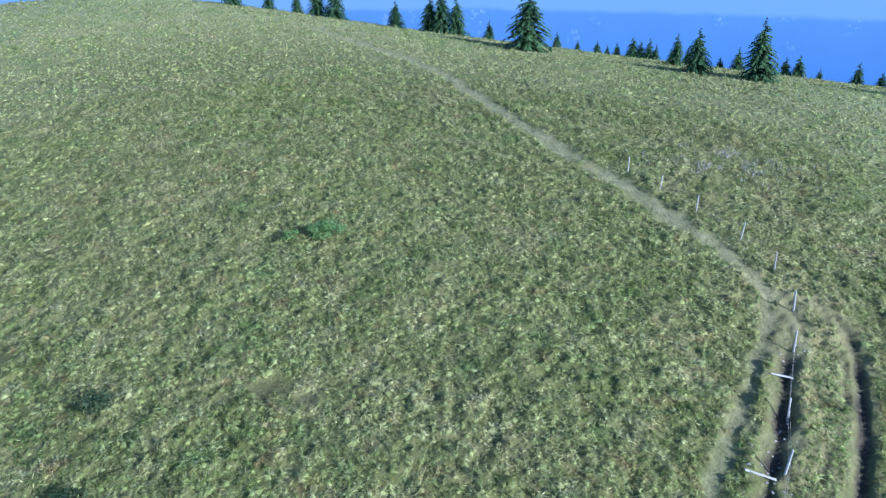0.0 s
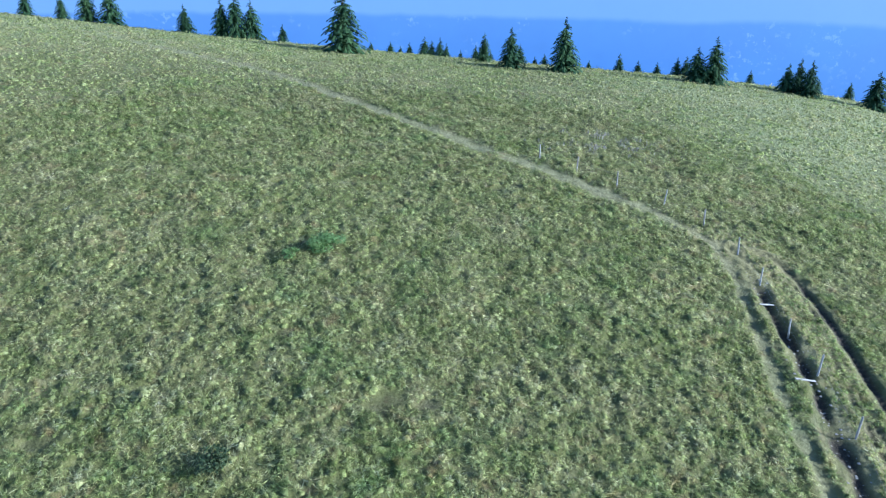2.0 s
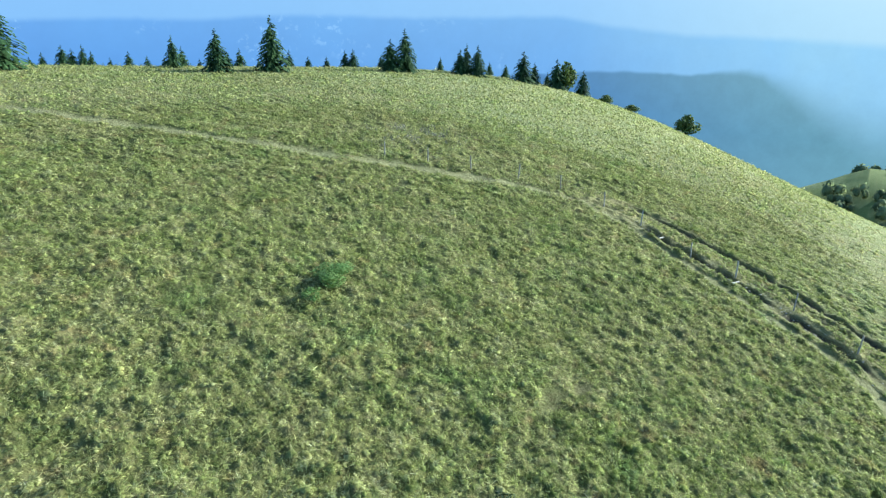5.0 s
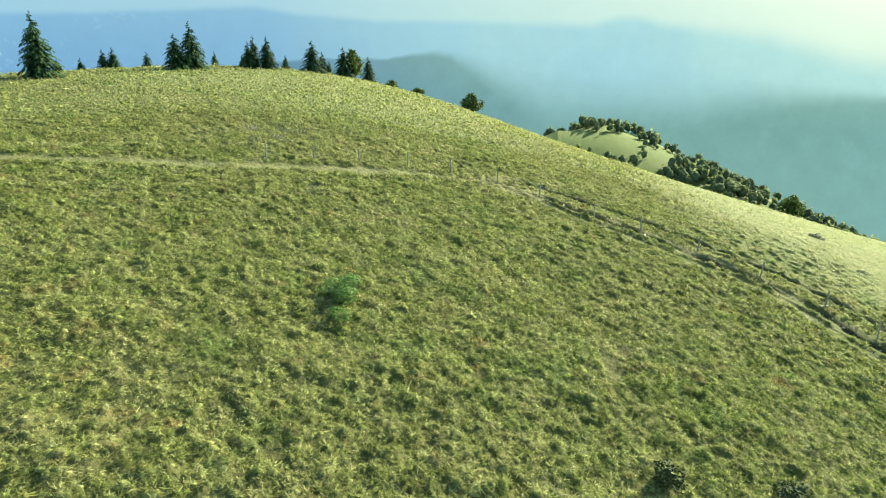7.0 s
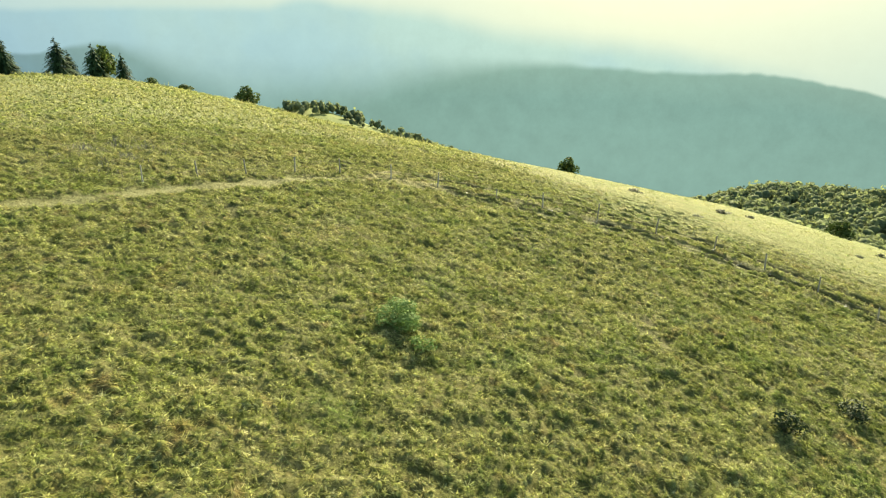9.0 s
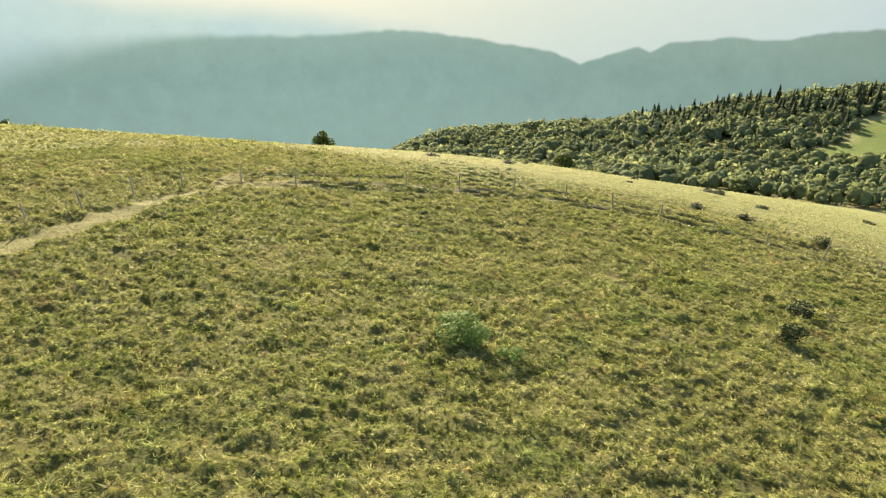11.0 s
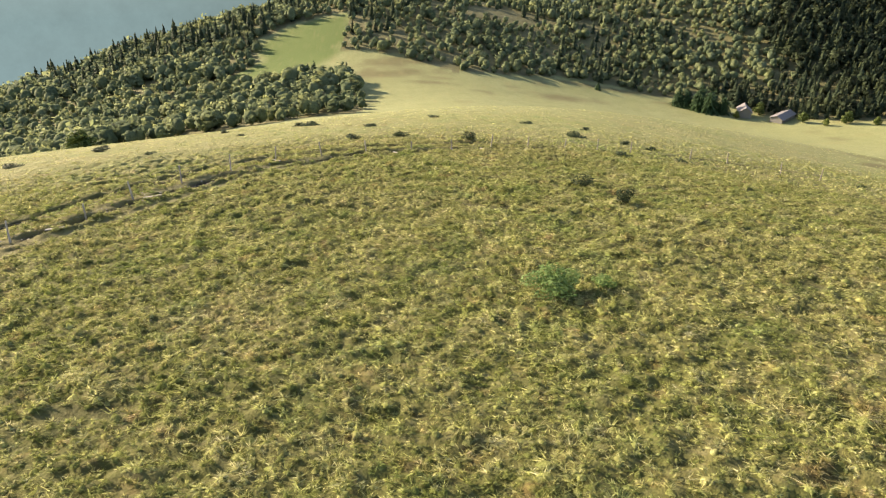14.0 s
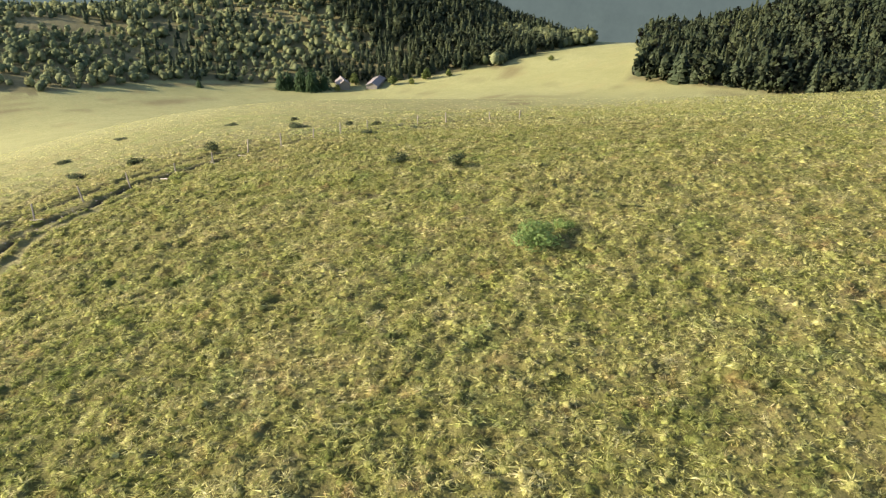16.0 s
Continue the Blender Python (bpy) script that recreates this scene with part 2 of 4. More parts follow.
def ground_material():
    m, t, b = material("pasture_turf", 0.95)
    pos = place_of(t)
    grass = pasture_colour(t, pos)
    # thatch under the tufts, darkened to carry the shade in their gaps
    thatch_shade = blend(t, 1.0, grass, (0.60, 0.59, 0.52), "MULTIPLY")
    grass = blend(t, attribute(t, "sward"), grass, thatch_shade)
    dry_field = blend(t, ramp(t, texture(t, 7, 6, pos, 0.7), [(0.35, (0, 0, 0)), (0.65, (1, 1, 1))]), (0.28, 0.30, 0.14), (0.20, 0.22, 0.095))
    dry_field = blend(t, 0.5, dry_field, ramp(t, texture(t, 0.9, 6, pos, 0.8), [(0.3, (0.11, 0.12, 0.042)), (0.5, (0.245, 0.26, 0.105)), (0.7, (0.39, 0.40, 0.19))]))
    dry_field = blend(t, maths(t, "MULTIPLY", ramp(t, texture(t, 45, 4, pos), [(0.35, (0, 0, 0)), (0.65, (1, 1, 1))]), 0.45), dry_field, (0.20, 0.21, 0.08))
    c = blend(t, attribute(t, "dry"), grass, dry_field)
    c = blend(t, attribute(t, "scrub"), c, blend(t, texture(t, 2.0, 5, pos), (0.085, 0.080, 0.033), (0.19, 0.155, 0.07)))
    c = blend(t, attribute(t, "meadow"), c, blend(t, texture(t, 20, 3, pos), (0.095, 0.145, 0.035), (0.125, 0.165, 0.045)))
    c = blend(t, attribute(t, "litter"), c, blend(t, texture(t, 3, 4, pos), (0.05, 0.06, 0.025), (0.20, 0.17, 0.085)))
    verge = blend(t, texture(t, 0.45, 6, pos, 0.75), (0.18, 0.155, 0.06), (0.36, 0.31, 0.14))
    c = blend(t, maths(t, "MULTIPLY", attribute(t, "verge"), 0.6), c, verge)
    sand = blend(t, texture(t, 0.5, 6, pos, 0.75), (0.19, 0.18, 0.085), (0.31, 0.285, 0.15))
    c = blend(t, maths(t, "MULTIPLY", attribute(t, "path"), ramp(t, texture(t, 0.8, 5, pos), [(0.3, (0.25, 0.25, 0.25)), (0.65, (0.72, 0.72, 0.72))])), c, sand)
    # mud, its low tones near black to carry shade under the ditch bank
    mud = ramp(t, texture(t, 0.3, 6, pos, 0.75), [(0.30, (0.022, 0.02, 0.014)), (0.56, (0.055, 0.046, 0.03)), (0.74, (0.24, 0.19, 0.11))])
    c = blend(t, attribute(t, "mud"), c, mud)
    t.links.new(c, b.inputs["Base Color"])
    bump(t, b, maths(t, "ADD", texture(t, 0.5, 3, pos, 0.6), maths(t, "MULTIPLY", texture(t, 0.12, 5, pos, 0.75), 0.5)), 1.0, 0.16)
    return m


def blade_material(name, colours=None, through_light=0.35, gain=1.0, spread=0.5, gloss=0.15, rounded=False):
    m, t, b = material(name, 0.7)
    pos = place_of(t)
    rnd = t.nodes.new("ShaderNodeNewGeometry").outputs["Random Per Island"]
    c = pasture_colour(t, pos) if colours is None else ramp(t, texture(t, 0.7, 3, pos), [(0.3, colours[0]), (0.7, colours[1])])
    if colours is not None:
        c = blend(t, 1.0, c, ramp(t, texture(t, 16.0, 3, pos, 0.6), [(0.32, (0.62, 0.70, 0.74)), (0.5, (1.0, 1.0, 1.0)), (0.68, (1.36, 1.25, 1.05))]), "MULTIPLY")
    c = blend(t, 1.0, c, ramp(t, rnd, [(0.0, tuple(gain * (1 - spread * v) for v in (1.0, 0.9, 1.1))), (0.6, (gain, gain, gain)), (1.0, tuple(gain * (1 + spread * v) for v in (1.0, 0.85, 1.1)))]), "MULTIPLY")
    if colours is None:
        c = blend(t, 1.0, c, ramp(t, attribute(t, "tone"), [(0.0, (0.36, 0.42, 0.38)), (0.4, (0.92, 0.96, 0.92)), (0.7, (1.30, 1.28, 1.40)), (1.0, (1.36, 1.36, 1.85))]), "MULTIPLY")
    t.links.new(c, b.inputs["Base Color"])
    b.inputs["Specular IOR Level"].default_value = gloss
    if rounded:
        # leaves are lit as the rounded tussock or crown that they make up
        sway = t.nodes.new("ShaderNodeAttribute")
        sway.attribute_name = "sway"
        t.links.new(sway.outputs["Vector"], b.inputs["Normal"])
        if colours is None:
            fibre = texture(t, 0.055, 4, pos, 0.7)
            c = blend(t, 1.0, c, ramp(t, fibre, [(0.32, (0.62, 0.64, 0.60)), (0.5, (1.0, 1.0, 1.0)), (0.68, (1.42, 1.38, 1.45))]), "MULTIPLY")
            t.links.new(c, b.inputs["Base Color"])
            relief = t.nodes.new("ShaderNodeBump")
            relief.inputs["Strength"].default_value, relief.inputs["Distance"].default_value = 0.7, 0.05
            t.links.new(fibre, relief.inputs["Height"])
            t.links.new(sway.outputs["Vector"], relief.inputs["Normal"])
            t.links.new(relief.outputs["Normal"], b.inputs["Normal"])
    tr = t.nodes.new("ShaderNodeBsdfTranslucent")
    t.links.new(c, tr.inputs["Color"])
    mix = t.nodes.new("ShaderNodeMixShader")
    mix.inputs[0].default_value = through_light
    t.links.new(b.outputs[0], mix.inputs[1])
    t.links.new(tr.outputs[0], mix.inputs[2])
    t.links.new(mix.outputs[0], t.nodes["Material Output"].inputs["Surface"])
    return m


def bark_material(name, a, b_, size=0.15):
    m, t, b = material(name, 0.9)
    pos = place_of(t)
    f = texture(t, size, 6, pos, 0.7)
    t.links.new(blend(t, f, a, b_), b.inputs["Base Color"])
    bump(t, b, f, 0.6, 0.03)
    return m


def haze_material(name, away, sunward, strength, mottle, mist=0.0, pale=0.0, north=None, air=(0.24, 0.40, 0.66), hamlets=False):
    """Distant land or air that glows by itself, haze and a paler sunward side painted into its colour."""
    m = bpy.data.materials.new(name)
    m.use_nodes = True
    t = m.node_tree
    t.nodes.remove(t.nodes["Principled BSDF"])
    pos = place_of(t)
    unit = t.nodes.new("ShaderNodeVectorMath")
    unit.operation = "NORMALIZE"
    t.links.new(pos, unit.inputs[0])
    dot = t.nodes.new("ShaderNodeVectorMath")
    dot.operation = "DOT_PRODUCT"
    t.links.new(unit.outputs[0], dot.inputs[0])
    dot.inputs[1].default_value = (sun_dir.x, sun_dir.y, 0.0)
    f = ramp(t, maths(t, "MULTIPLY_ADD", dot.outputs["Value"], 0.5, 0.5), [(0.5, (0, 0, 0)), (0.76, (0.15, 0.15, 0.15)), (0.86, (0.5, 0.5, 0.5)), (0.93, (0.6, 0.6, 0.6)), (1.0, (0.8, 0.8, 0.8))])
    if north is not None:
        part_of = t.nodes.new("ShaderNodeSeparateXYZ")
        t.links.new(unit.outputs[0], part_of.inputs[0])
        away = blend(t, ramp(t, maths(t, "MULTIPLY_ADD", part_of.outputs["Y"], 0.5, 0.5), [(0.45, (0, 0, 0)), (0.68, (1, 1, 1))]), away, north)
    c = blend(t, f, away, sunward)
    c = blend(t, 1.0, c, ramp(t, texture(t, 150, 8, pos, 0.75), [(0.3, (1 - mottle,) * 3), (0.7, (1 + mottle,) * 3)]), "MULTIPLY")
    # valley mist painted into the glow low down on the sunward side
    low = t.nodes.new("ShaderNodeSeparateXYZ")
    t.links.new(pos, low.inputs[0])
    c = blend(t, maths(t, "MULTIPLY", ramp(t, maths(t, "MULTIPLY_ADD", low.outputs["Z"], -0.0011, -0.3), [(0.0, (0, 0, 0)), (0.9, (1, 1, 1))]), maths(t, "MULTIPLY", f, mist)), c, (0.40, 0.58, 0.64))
    # haze painted paler towards the top, where more air lies in between
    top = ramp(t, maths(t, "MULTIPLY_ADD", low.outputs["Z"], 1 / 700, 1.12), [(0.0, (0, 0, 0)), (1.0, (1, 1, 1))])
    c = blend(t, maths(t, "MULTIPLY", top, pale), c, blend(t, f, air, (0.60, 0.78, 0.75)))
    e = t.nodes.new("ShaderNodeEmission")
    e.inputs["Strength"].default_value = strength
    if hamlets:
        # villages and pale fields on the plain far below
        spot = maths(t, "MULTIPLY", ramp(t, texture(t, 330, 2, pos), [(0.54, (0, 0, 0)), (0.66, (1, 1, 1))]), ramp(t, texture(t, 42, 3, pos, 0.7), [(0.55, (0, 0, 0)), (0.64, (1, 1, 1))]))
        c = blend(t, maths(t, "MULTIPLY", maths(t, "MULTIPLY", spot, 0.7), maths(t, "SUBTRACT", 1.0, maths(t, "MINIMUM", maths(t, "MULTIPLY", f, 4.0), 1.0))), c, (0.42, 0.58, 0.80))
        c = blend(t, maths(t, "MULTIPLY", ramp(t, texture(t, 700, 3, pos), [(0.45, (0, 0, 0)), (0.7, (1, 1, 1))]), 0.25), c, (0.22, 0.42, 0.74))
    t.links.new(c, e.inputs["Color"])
    # the crest line fades to clear, imitating thick air
    clear = t.nodes.new("ShaderNodeBsdfTransparent")
    mix = t.nodes.new("ShaderNodeMixShader")
    t.links.new(maths(t, "SMOOTH_MIN", attribute(t, "body"), 1.0, 0.3), mix.inputs[0])
    t.links.new(clear.outputs[0], mix.inputs[1])
    t.links.new(e.outputs[0], mix.inputs[2])
    t.links.new(mix.outputs[0], t.nodes["Material Output"].inputs["Surface"])
    return m


GROUND = ground_material()
BLADES = blade_material("grass_blades", None, 0.26, 1.78, 0.15, 0.0, True)
NEEDLES = blade_material("spruce_needles", ((0.022, 0.05, 0.022), (0.055, 0.10, 0.035)), 0.12)
DARK_NEEDLES = blade_material("pine_needles", ((0.038, 0.058, 0.034), (0.070, 0.090, 0.046)), 0.15, 1.0, 0.3, 0.05, True)
LEAVES = blade_material("broad_leaves", ((0.07, 0.11, 0.028), (0.15, 0.185, 0.055)), 0.3)
FAR_LEAVES = blade_material("wood_leaves", ((0.068, 0.090, 0.048), (0.118, 0.138, 0.068)), 0.34, 1.8, 0.2, 0.02, True)
SHRUB_LEAVES = blade_material("shrub_leaves", ((0.085, 0.145, 0.042), (0.145, 0.215, 0.072)), 0.35, 1.4, 0.25)
JUNIPER = blade_material("juniper_needles", ((0.025, 0.045, 0.018), (0.06, 0.08, 0.03)), 0.08)
BARK = bark_material("bark", (0.09, 0.065, 0.045), (0.20, 0.16, 0.12))
GREY_WOOD = bark_material("weathered_wood", (0.20, 0.18, 0.15), (0.44, 0.41, 0.36), 0.08)
PALE_WOOD = bark_material("bleached_board", (0.26, 0.24, 0.20), (0.50, 0.48, 0.43), 0.1)
WALL = bark_material("rendered_wall", (0.16, 0.155, 0.14), (0.25, 0.24, 0.21), 0.5)
ROOF = bark_material("roof_sheet", (0.14, 0.13, 0.125), (0.26, 0.25, 0.24), 0.6)
STONE = bark_material("field_stone", (0.20, 0.18, 0.14), (0.38, 0.35, 0.28), 0.2)
# self-lit backdrop colours with the haze of distance painted in
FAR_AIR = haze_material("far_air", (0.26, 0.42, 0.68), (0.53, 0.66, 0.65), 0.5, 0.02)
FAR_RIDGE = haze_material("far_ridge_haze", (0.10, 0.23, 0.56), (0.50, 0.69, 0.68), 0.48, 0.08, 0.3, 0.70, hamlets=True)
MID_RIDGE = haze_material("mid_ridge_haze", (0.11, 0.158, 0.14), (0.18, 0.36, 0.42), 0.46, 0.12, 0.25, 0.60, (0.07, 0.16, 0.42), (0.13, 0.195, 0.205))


# ---- building blocks ----
def mesh_of(name, verts, faces, mat, smooth=False):
    me = bpy.data.meshes.new(name)
    me.from_pydata([tuple(v) for v in verts], [], [tuple(f) for f in faces])
    me.materials.append(mat)
    if smooth:
        me.polygons.foreach_set("use_smooth", [True] * len(me.polygons))
    return me


def bulk_mesh(name, co, tris, mat):
    """A mesh from an array of corners and an array of triangles."""
    me = bpy.data.meshes.new(name)
    co, tris = np.asarray(co, np.float32), np.asarray(tris, np.int32)
    me.vertices.add(len(co))
    me.vertices.foreach_set("co", co.ravel())
    me.loops.add(tris.size)
    me.loops.foreach_set("vertex_index", tris.ravel())
    me.polygons.add(len(tris))
    me.polygons.foreach_set("loop_start", np.arange(0, tris.size, 3, dtype=np.int32))
    me.update(calc_edges=True)
    me.materials.append(mat)
    return me


def part(name, bm, mat, parent, label=""):
    me = bpy.data.meshes.new(name)
    bm.to_mesh(me)
    bm.free()
    me.materials.append(mat)
    ob = new(name, me)
    ob.parent = parent
    return tagged(ob, label)


def child(name, me, parent, m=None):
    ob = new(name, me)
    ob.parent = parent
    if m is not None:
        ob.matrix_basis = m
    return ob


def scatter(template, placed):
    """Copies of a template (corners, triangles) at rows of x, y, z, turn, width, height, in one array."""
    co, tri = template
    placed = np.asarray(placed, float)
    c, s = np.cos(placed[:, 3]), np.sin(placed[:, 3])
    x = (co[None, :, 0] * c[:, None] - co[None, :, 1] * s[:, None]) * placed[:, 4:5] + placed[:, 0:1]
    y = (co[None, :, 0] * s[:, None] + co[None, :, 1] * c[:, None]) * placed[:, 4:5] + placed[:, 1:2]
    z = co[None, :, 2] * placed[:, 5:6] + placed[:, 2:3]
    out = np.stack([x, y, z], 2).reshape(-1, 3)
    tris = (tri[None] + (np.arange(len(placed)) * len(co))[:, None, None]).reshape(-1, 3)
    return out, tris


def merged(pieces):
    co, tri, n = [], [], 0
    for c, t in pieces:
        co.append(c)
        tri.append(np.asarray(t) + n)
        n += len(c)
    return np.vstack(co), np.vstack(tri)


# ---- ground ----
def axis(lo, hi, fine, coarse_lo, coarse_hi, ratio, cap, cap_from):
    """Grid lines, even between lo and hi and wider apart beyond; at most cap apart down to cap_from."""
    a = list(np.arange(lo, hi + fine / 2, fine))
    step = fine
    while a[-1] < coarse_hi:
        step = min(step * ratio, 160)
        a.append(a[-1] + step)
    step = fine
    while a[0] > coarse_lo:
        step = min(step * ratio, 160 if a[0] < cap_from else cap)
        a.insert(0, a[0] - step)
    return np.array(a)


def build_ground():
    xs, ys = axis(-40, 26, 0.18, -3100, 3100, 1.06, 9, -330), axis(-1, 62, 0.18, -3100, 3100, 1.06, 5, -400)
    gx, gy = np.meshgrid(xs, ys)
    gz = turf(gx, gy)
    co = np.stack([gx, gy, gz], 2).reshape(-1, 3)
    ny, nx = gx.shape
    i = (np.arange(ny - 1)[:, None] * nx + np.arange(nx - 1)[None, :]).ravel()
    tris = np.vstack([np.stack([i, i + 1, i + nx + 1], 1), np.stack([i, i + nx + 1, i + nx], 1)])
    me = bulk_mesh("ground", co, tris, GROUND)
    me.polygons.foreach_set("use_smooth", np.ones(len(tris), bool))
    track, mud, _ = wear(gx, gy)
    wide = grain(gx, gy, 24, 6) - 0.5
    dry = np.clip((-gy - 2 + wide * 40) / 75, 0, 1) * (gx < 300)
    dry = np.maximum(dry, np.clip((-gx - 45 + wide * 40) / 75, 0, 1))
    dry = np.maximum(dry, 0.55 * np.clip((np.hypot(gx - 60, (gy - 70)) * -1 + 34 + wide * 22) / 16, 0, 1))
    green = np.clip(0.5 + edge_distance(gx, gy, GREEN_FIELD) / 7 + 0.8 * (grain(gx, gy, 9, 21) - 0.5), 0, 1)
    litter = wooded(gx, gy) * 0.8
    green = np.maximum(green, 0.6 * inside(gx, gy, SPUR))
    d_rut, d_ditch = off_line(gx, gy, RUT)[0].reshape(gx.shape), off_line(gx, gy, DITCH)[0].reshape(gx.shape)
    verge = np.clip(1.6 - np.maximum(d_rut, d_ditch) / 3.4 + 0.9 * (grain(gx, gy, 2.4, 22) - 0.5) + 0.5 * (grain(gx, gy, 0.6, 23) - 0.5), 0, 1) * 0.8 * np.clip((gx - 4) / 6, 0, 1)
    verge = np.maximum(verge, 0.6 * np.clip(grain(gx, gy, 3.3, 24) + 0.6 * grain(gx, gy, 0.9, 25) - 1.12, 0, 0.3) / 0.3)
    # where the tufts stand and the darker ground tone applies
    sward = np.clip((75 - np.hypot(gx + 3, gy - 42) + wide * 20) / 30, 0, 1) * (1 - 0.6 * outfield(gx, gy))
    dry = np.maximum(dry, 0.22 * outfield(gx, gy))
    mud = np.maximum(mud, 0.35 * bare(gx, gy))
    scrub = np.zeros(gx.shape)
    for cx, cy, rx, ry, tilt in ((-95, -249, 26, 9, 0.3), (-30, -245, 10, 4, 0.1), (-60, -120, 12, 4, 0.4), (-110, -150, 16, 4, 0.5), (-150, -190, 14, 4, 0.6), (-75, -20, 6, 2, 0.5), (-10, -120, 9, 3, 0.0),
                                 (-200, -150, 18, 5, 0.5), (-260, -200, 20, 5, 0.6), (-20, -282, 26, 7, 0.3), (-12, -262, 24, 8, 0.3), (-130, -286, 40, 4, 0.0)):
        u, v = (gx - cx) * math.cos(tilt) + (gy - cy) * math.sin(tilt), (gy - cy) * math.cos(tilt) - (gx - cx) * math.sin(tilt)
        scrub = np.maximum(scrub, np.clip(1.6 - np.hypot(u / rx, v / ry) * 1.3 + 1.2 * (grain(gx, gy, 7, 33) - 0.5), 0, 1))
    scrub = np.maximum(scrub * 0.75, 0.5 * np.clip((grain(gx, gy, 17, 34) + 0.5 * grain(gx, gy, 6, 35) - 1.08) * 5, 0, 1) * (dry > 0.5))
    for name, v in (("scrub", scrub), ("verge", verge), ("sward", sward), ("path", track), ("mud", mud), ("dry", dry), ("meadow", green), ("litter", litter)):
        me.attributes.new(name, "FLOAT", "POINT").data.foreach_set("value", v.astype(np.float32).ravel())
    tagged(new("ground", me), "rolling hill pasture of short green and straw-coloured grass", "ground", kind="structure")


def inside(x, y, poly):
    x, y = np.asarray(x, float), np.asarray(y, float)
    hit = np.zeros(x.shape, bool)
    for (x1, y1), (x2, y2) in zip(poly, poly[1:] + poly[:1]):
        hit ^= ((y1 > y) != (y2 > y)) & (x < (x2 - x1) * (y - y1) / (y2 - y1 + 1e-9) + x1)
    return hit


def edge_distance(x, y, poly):
    """Distance to a polygon's edge, positive inside."""
    best = np.full(np.shape(x), 1e9)
    for (x1, y1), (x2, y2) in zip(poly, poly[1:] + poly[:1]):
        ex, ey = x2 - x1, y2 - y1
        f = np.clip(((x - x1) * ex + (y - y1) * ey) / (ex * ex + ey * ey), 0, 1)
        best = np.minimum(best, np.hypot(x - x1 - f * ex, y - y1 - f * ey))
    return np.where(inside(x, y, poly), best, -best)


GREEN_FIELD = [(77, -264), (53, -291), (58, -326), (34, -350), (8, -362), (10, -328), (14, -303), (24, -274), (46, -262)]
SOUTH_WOOD = [(14, -300), (-15, -294), (-42, -270), (-72, -281), (-103, -293), (-132, -293), (-158, -284), (-182, -288), (-190, -264), (-224, -240), (-252, -229),
              (-300, -218), (-352, -216), (-420, -300), (-420, -560), (40, -560), (60, -352), (34, -354), (8, -367)]
EAST_WOOD = [(2, -177), (4, -236), (16, -257), (46, -259), (76, -262), (55, -292), (60, -328), (40, -352), (60, -560), (400, -560), (400, -200), (330, -120), (230, -90), (170, -100), (120, -118), (86, -160), (28, -166)]
PINE_WOOD = [(-254, -119), (-250, -94), (-249, -68), (-253, -46), (-250, -10), (-440, 60), (-520, -140), (-345, -176)]
SPUR = [(793, 139), (973, -77), (600, -385), (430, -165)]
BELT = [(-264, -212), (-300, -236), (-338, -206), (-356, -222), (-330, -285), (-262, -250)]
SHADE_HILL = [(-300, -575), (-400, -400), (-540, -320), (-680, -500), (-540, -700)]


def wooded(x, y):
    return inside(x, y, SOUTH_WOOD) | inside(x, y, EAST_WOOD) | inside(x, y, PINE_WOOD) | inside(x, y, BELT) | inside(x, y, SHADE_HILL)


build_ground()


# ---- far backdrop ----
def ring(name, radius, profile, low, mat, label, rough, soft):
    """A far range of hills as a curved face: rows of azimuth and elevation in degrees, and rows of azimuth and the degrees over which the crest fades."""
    az = np.arange(0, 360.01, 0.25)
    p, q = (np.array(rows + [(rows[0][0] + 360, rows[0][1])]) for rows in (profile, soft))
    el = np.interp(az, p[:, 0], p[:, 1])
    el = el + rough * (grain(az, az * 0, 1.6, 11) + 0.6 * grain(az, az * 0, 0.5, 12) - 0.8)
    fade = np.interp(az, q[:, 0], q[:, 1])
    x, y = radius * np.sin(np.radians(az)) - 10, radius * np.cos(np.radians(az)) + 40
    n = len(az)
    steps = (0.0, 0.15, 0.35, 0.6, 0.85, 1.0)
    levels = [16 + radius * np.tan(np.radians(el - f * fade)) for f in steps]
    levels += [levels[-1] * 0.6 + low * 0.4, np.full(n, low)]
    body = np.concatenate([np.full(n, f * f * (3 - 2 * f)) for f in steps] + [np.ones(2 * n)])
    co = np.vstack([np.stack([x, y, z], 1) for z in levels])
    i = np.arange(n - 1)
    tris = np.vstack([np.vstack([np.stack([i + k * n, i + k * n + 1, i + k * n + n + 1], 1), np.stack([i + k * n, i + k * n + n + 1, i + k * n + n], 1)]) for k in range(len(levels) - 1)])
    me = bulk_mesh(name, co, tris, mat)
    me.attributes.new("body", "FLOAT", "POINT").data.foreach_set("value", body.astype(np.float32))
    ob = new(name, me)
    ob.visible_shadow = False
    return tagged(ob, label, "backdrop", kind="structure")


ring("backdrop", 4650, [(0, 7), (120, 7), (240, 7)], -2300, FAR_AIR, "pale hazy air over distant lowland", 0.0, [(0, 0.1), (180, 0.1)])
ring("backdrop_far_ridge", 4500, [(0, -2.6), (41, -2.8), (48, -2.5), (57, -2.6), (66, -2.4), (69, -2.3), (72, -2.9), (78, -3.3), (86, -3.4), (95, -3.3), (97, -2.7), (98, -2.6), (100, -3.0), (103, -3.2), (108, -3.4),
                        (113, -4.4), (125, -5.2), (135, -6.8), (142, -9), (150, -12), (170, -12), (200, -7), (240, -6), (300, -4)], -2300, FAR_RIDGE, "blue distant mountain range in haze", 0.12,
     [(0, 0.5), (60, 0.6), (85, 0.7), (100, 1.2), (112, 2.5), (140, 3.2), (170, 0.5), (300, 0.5)])
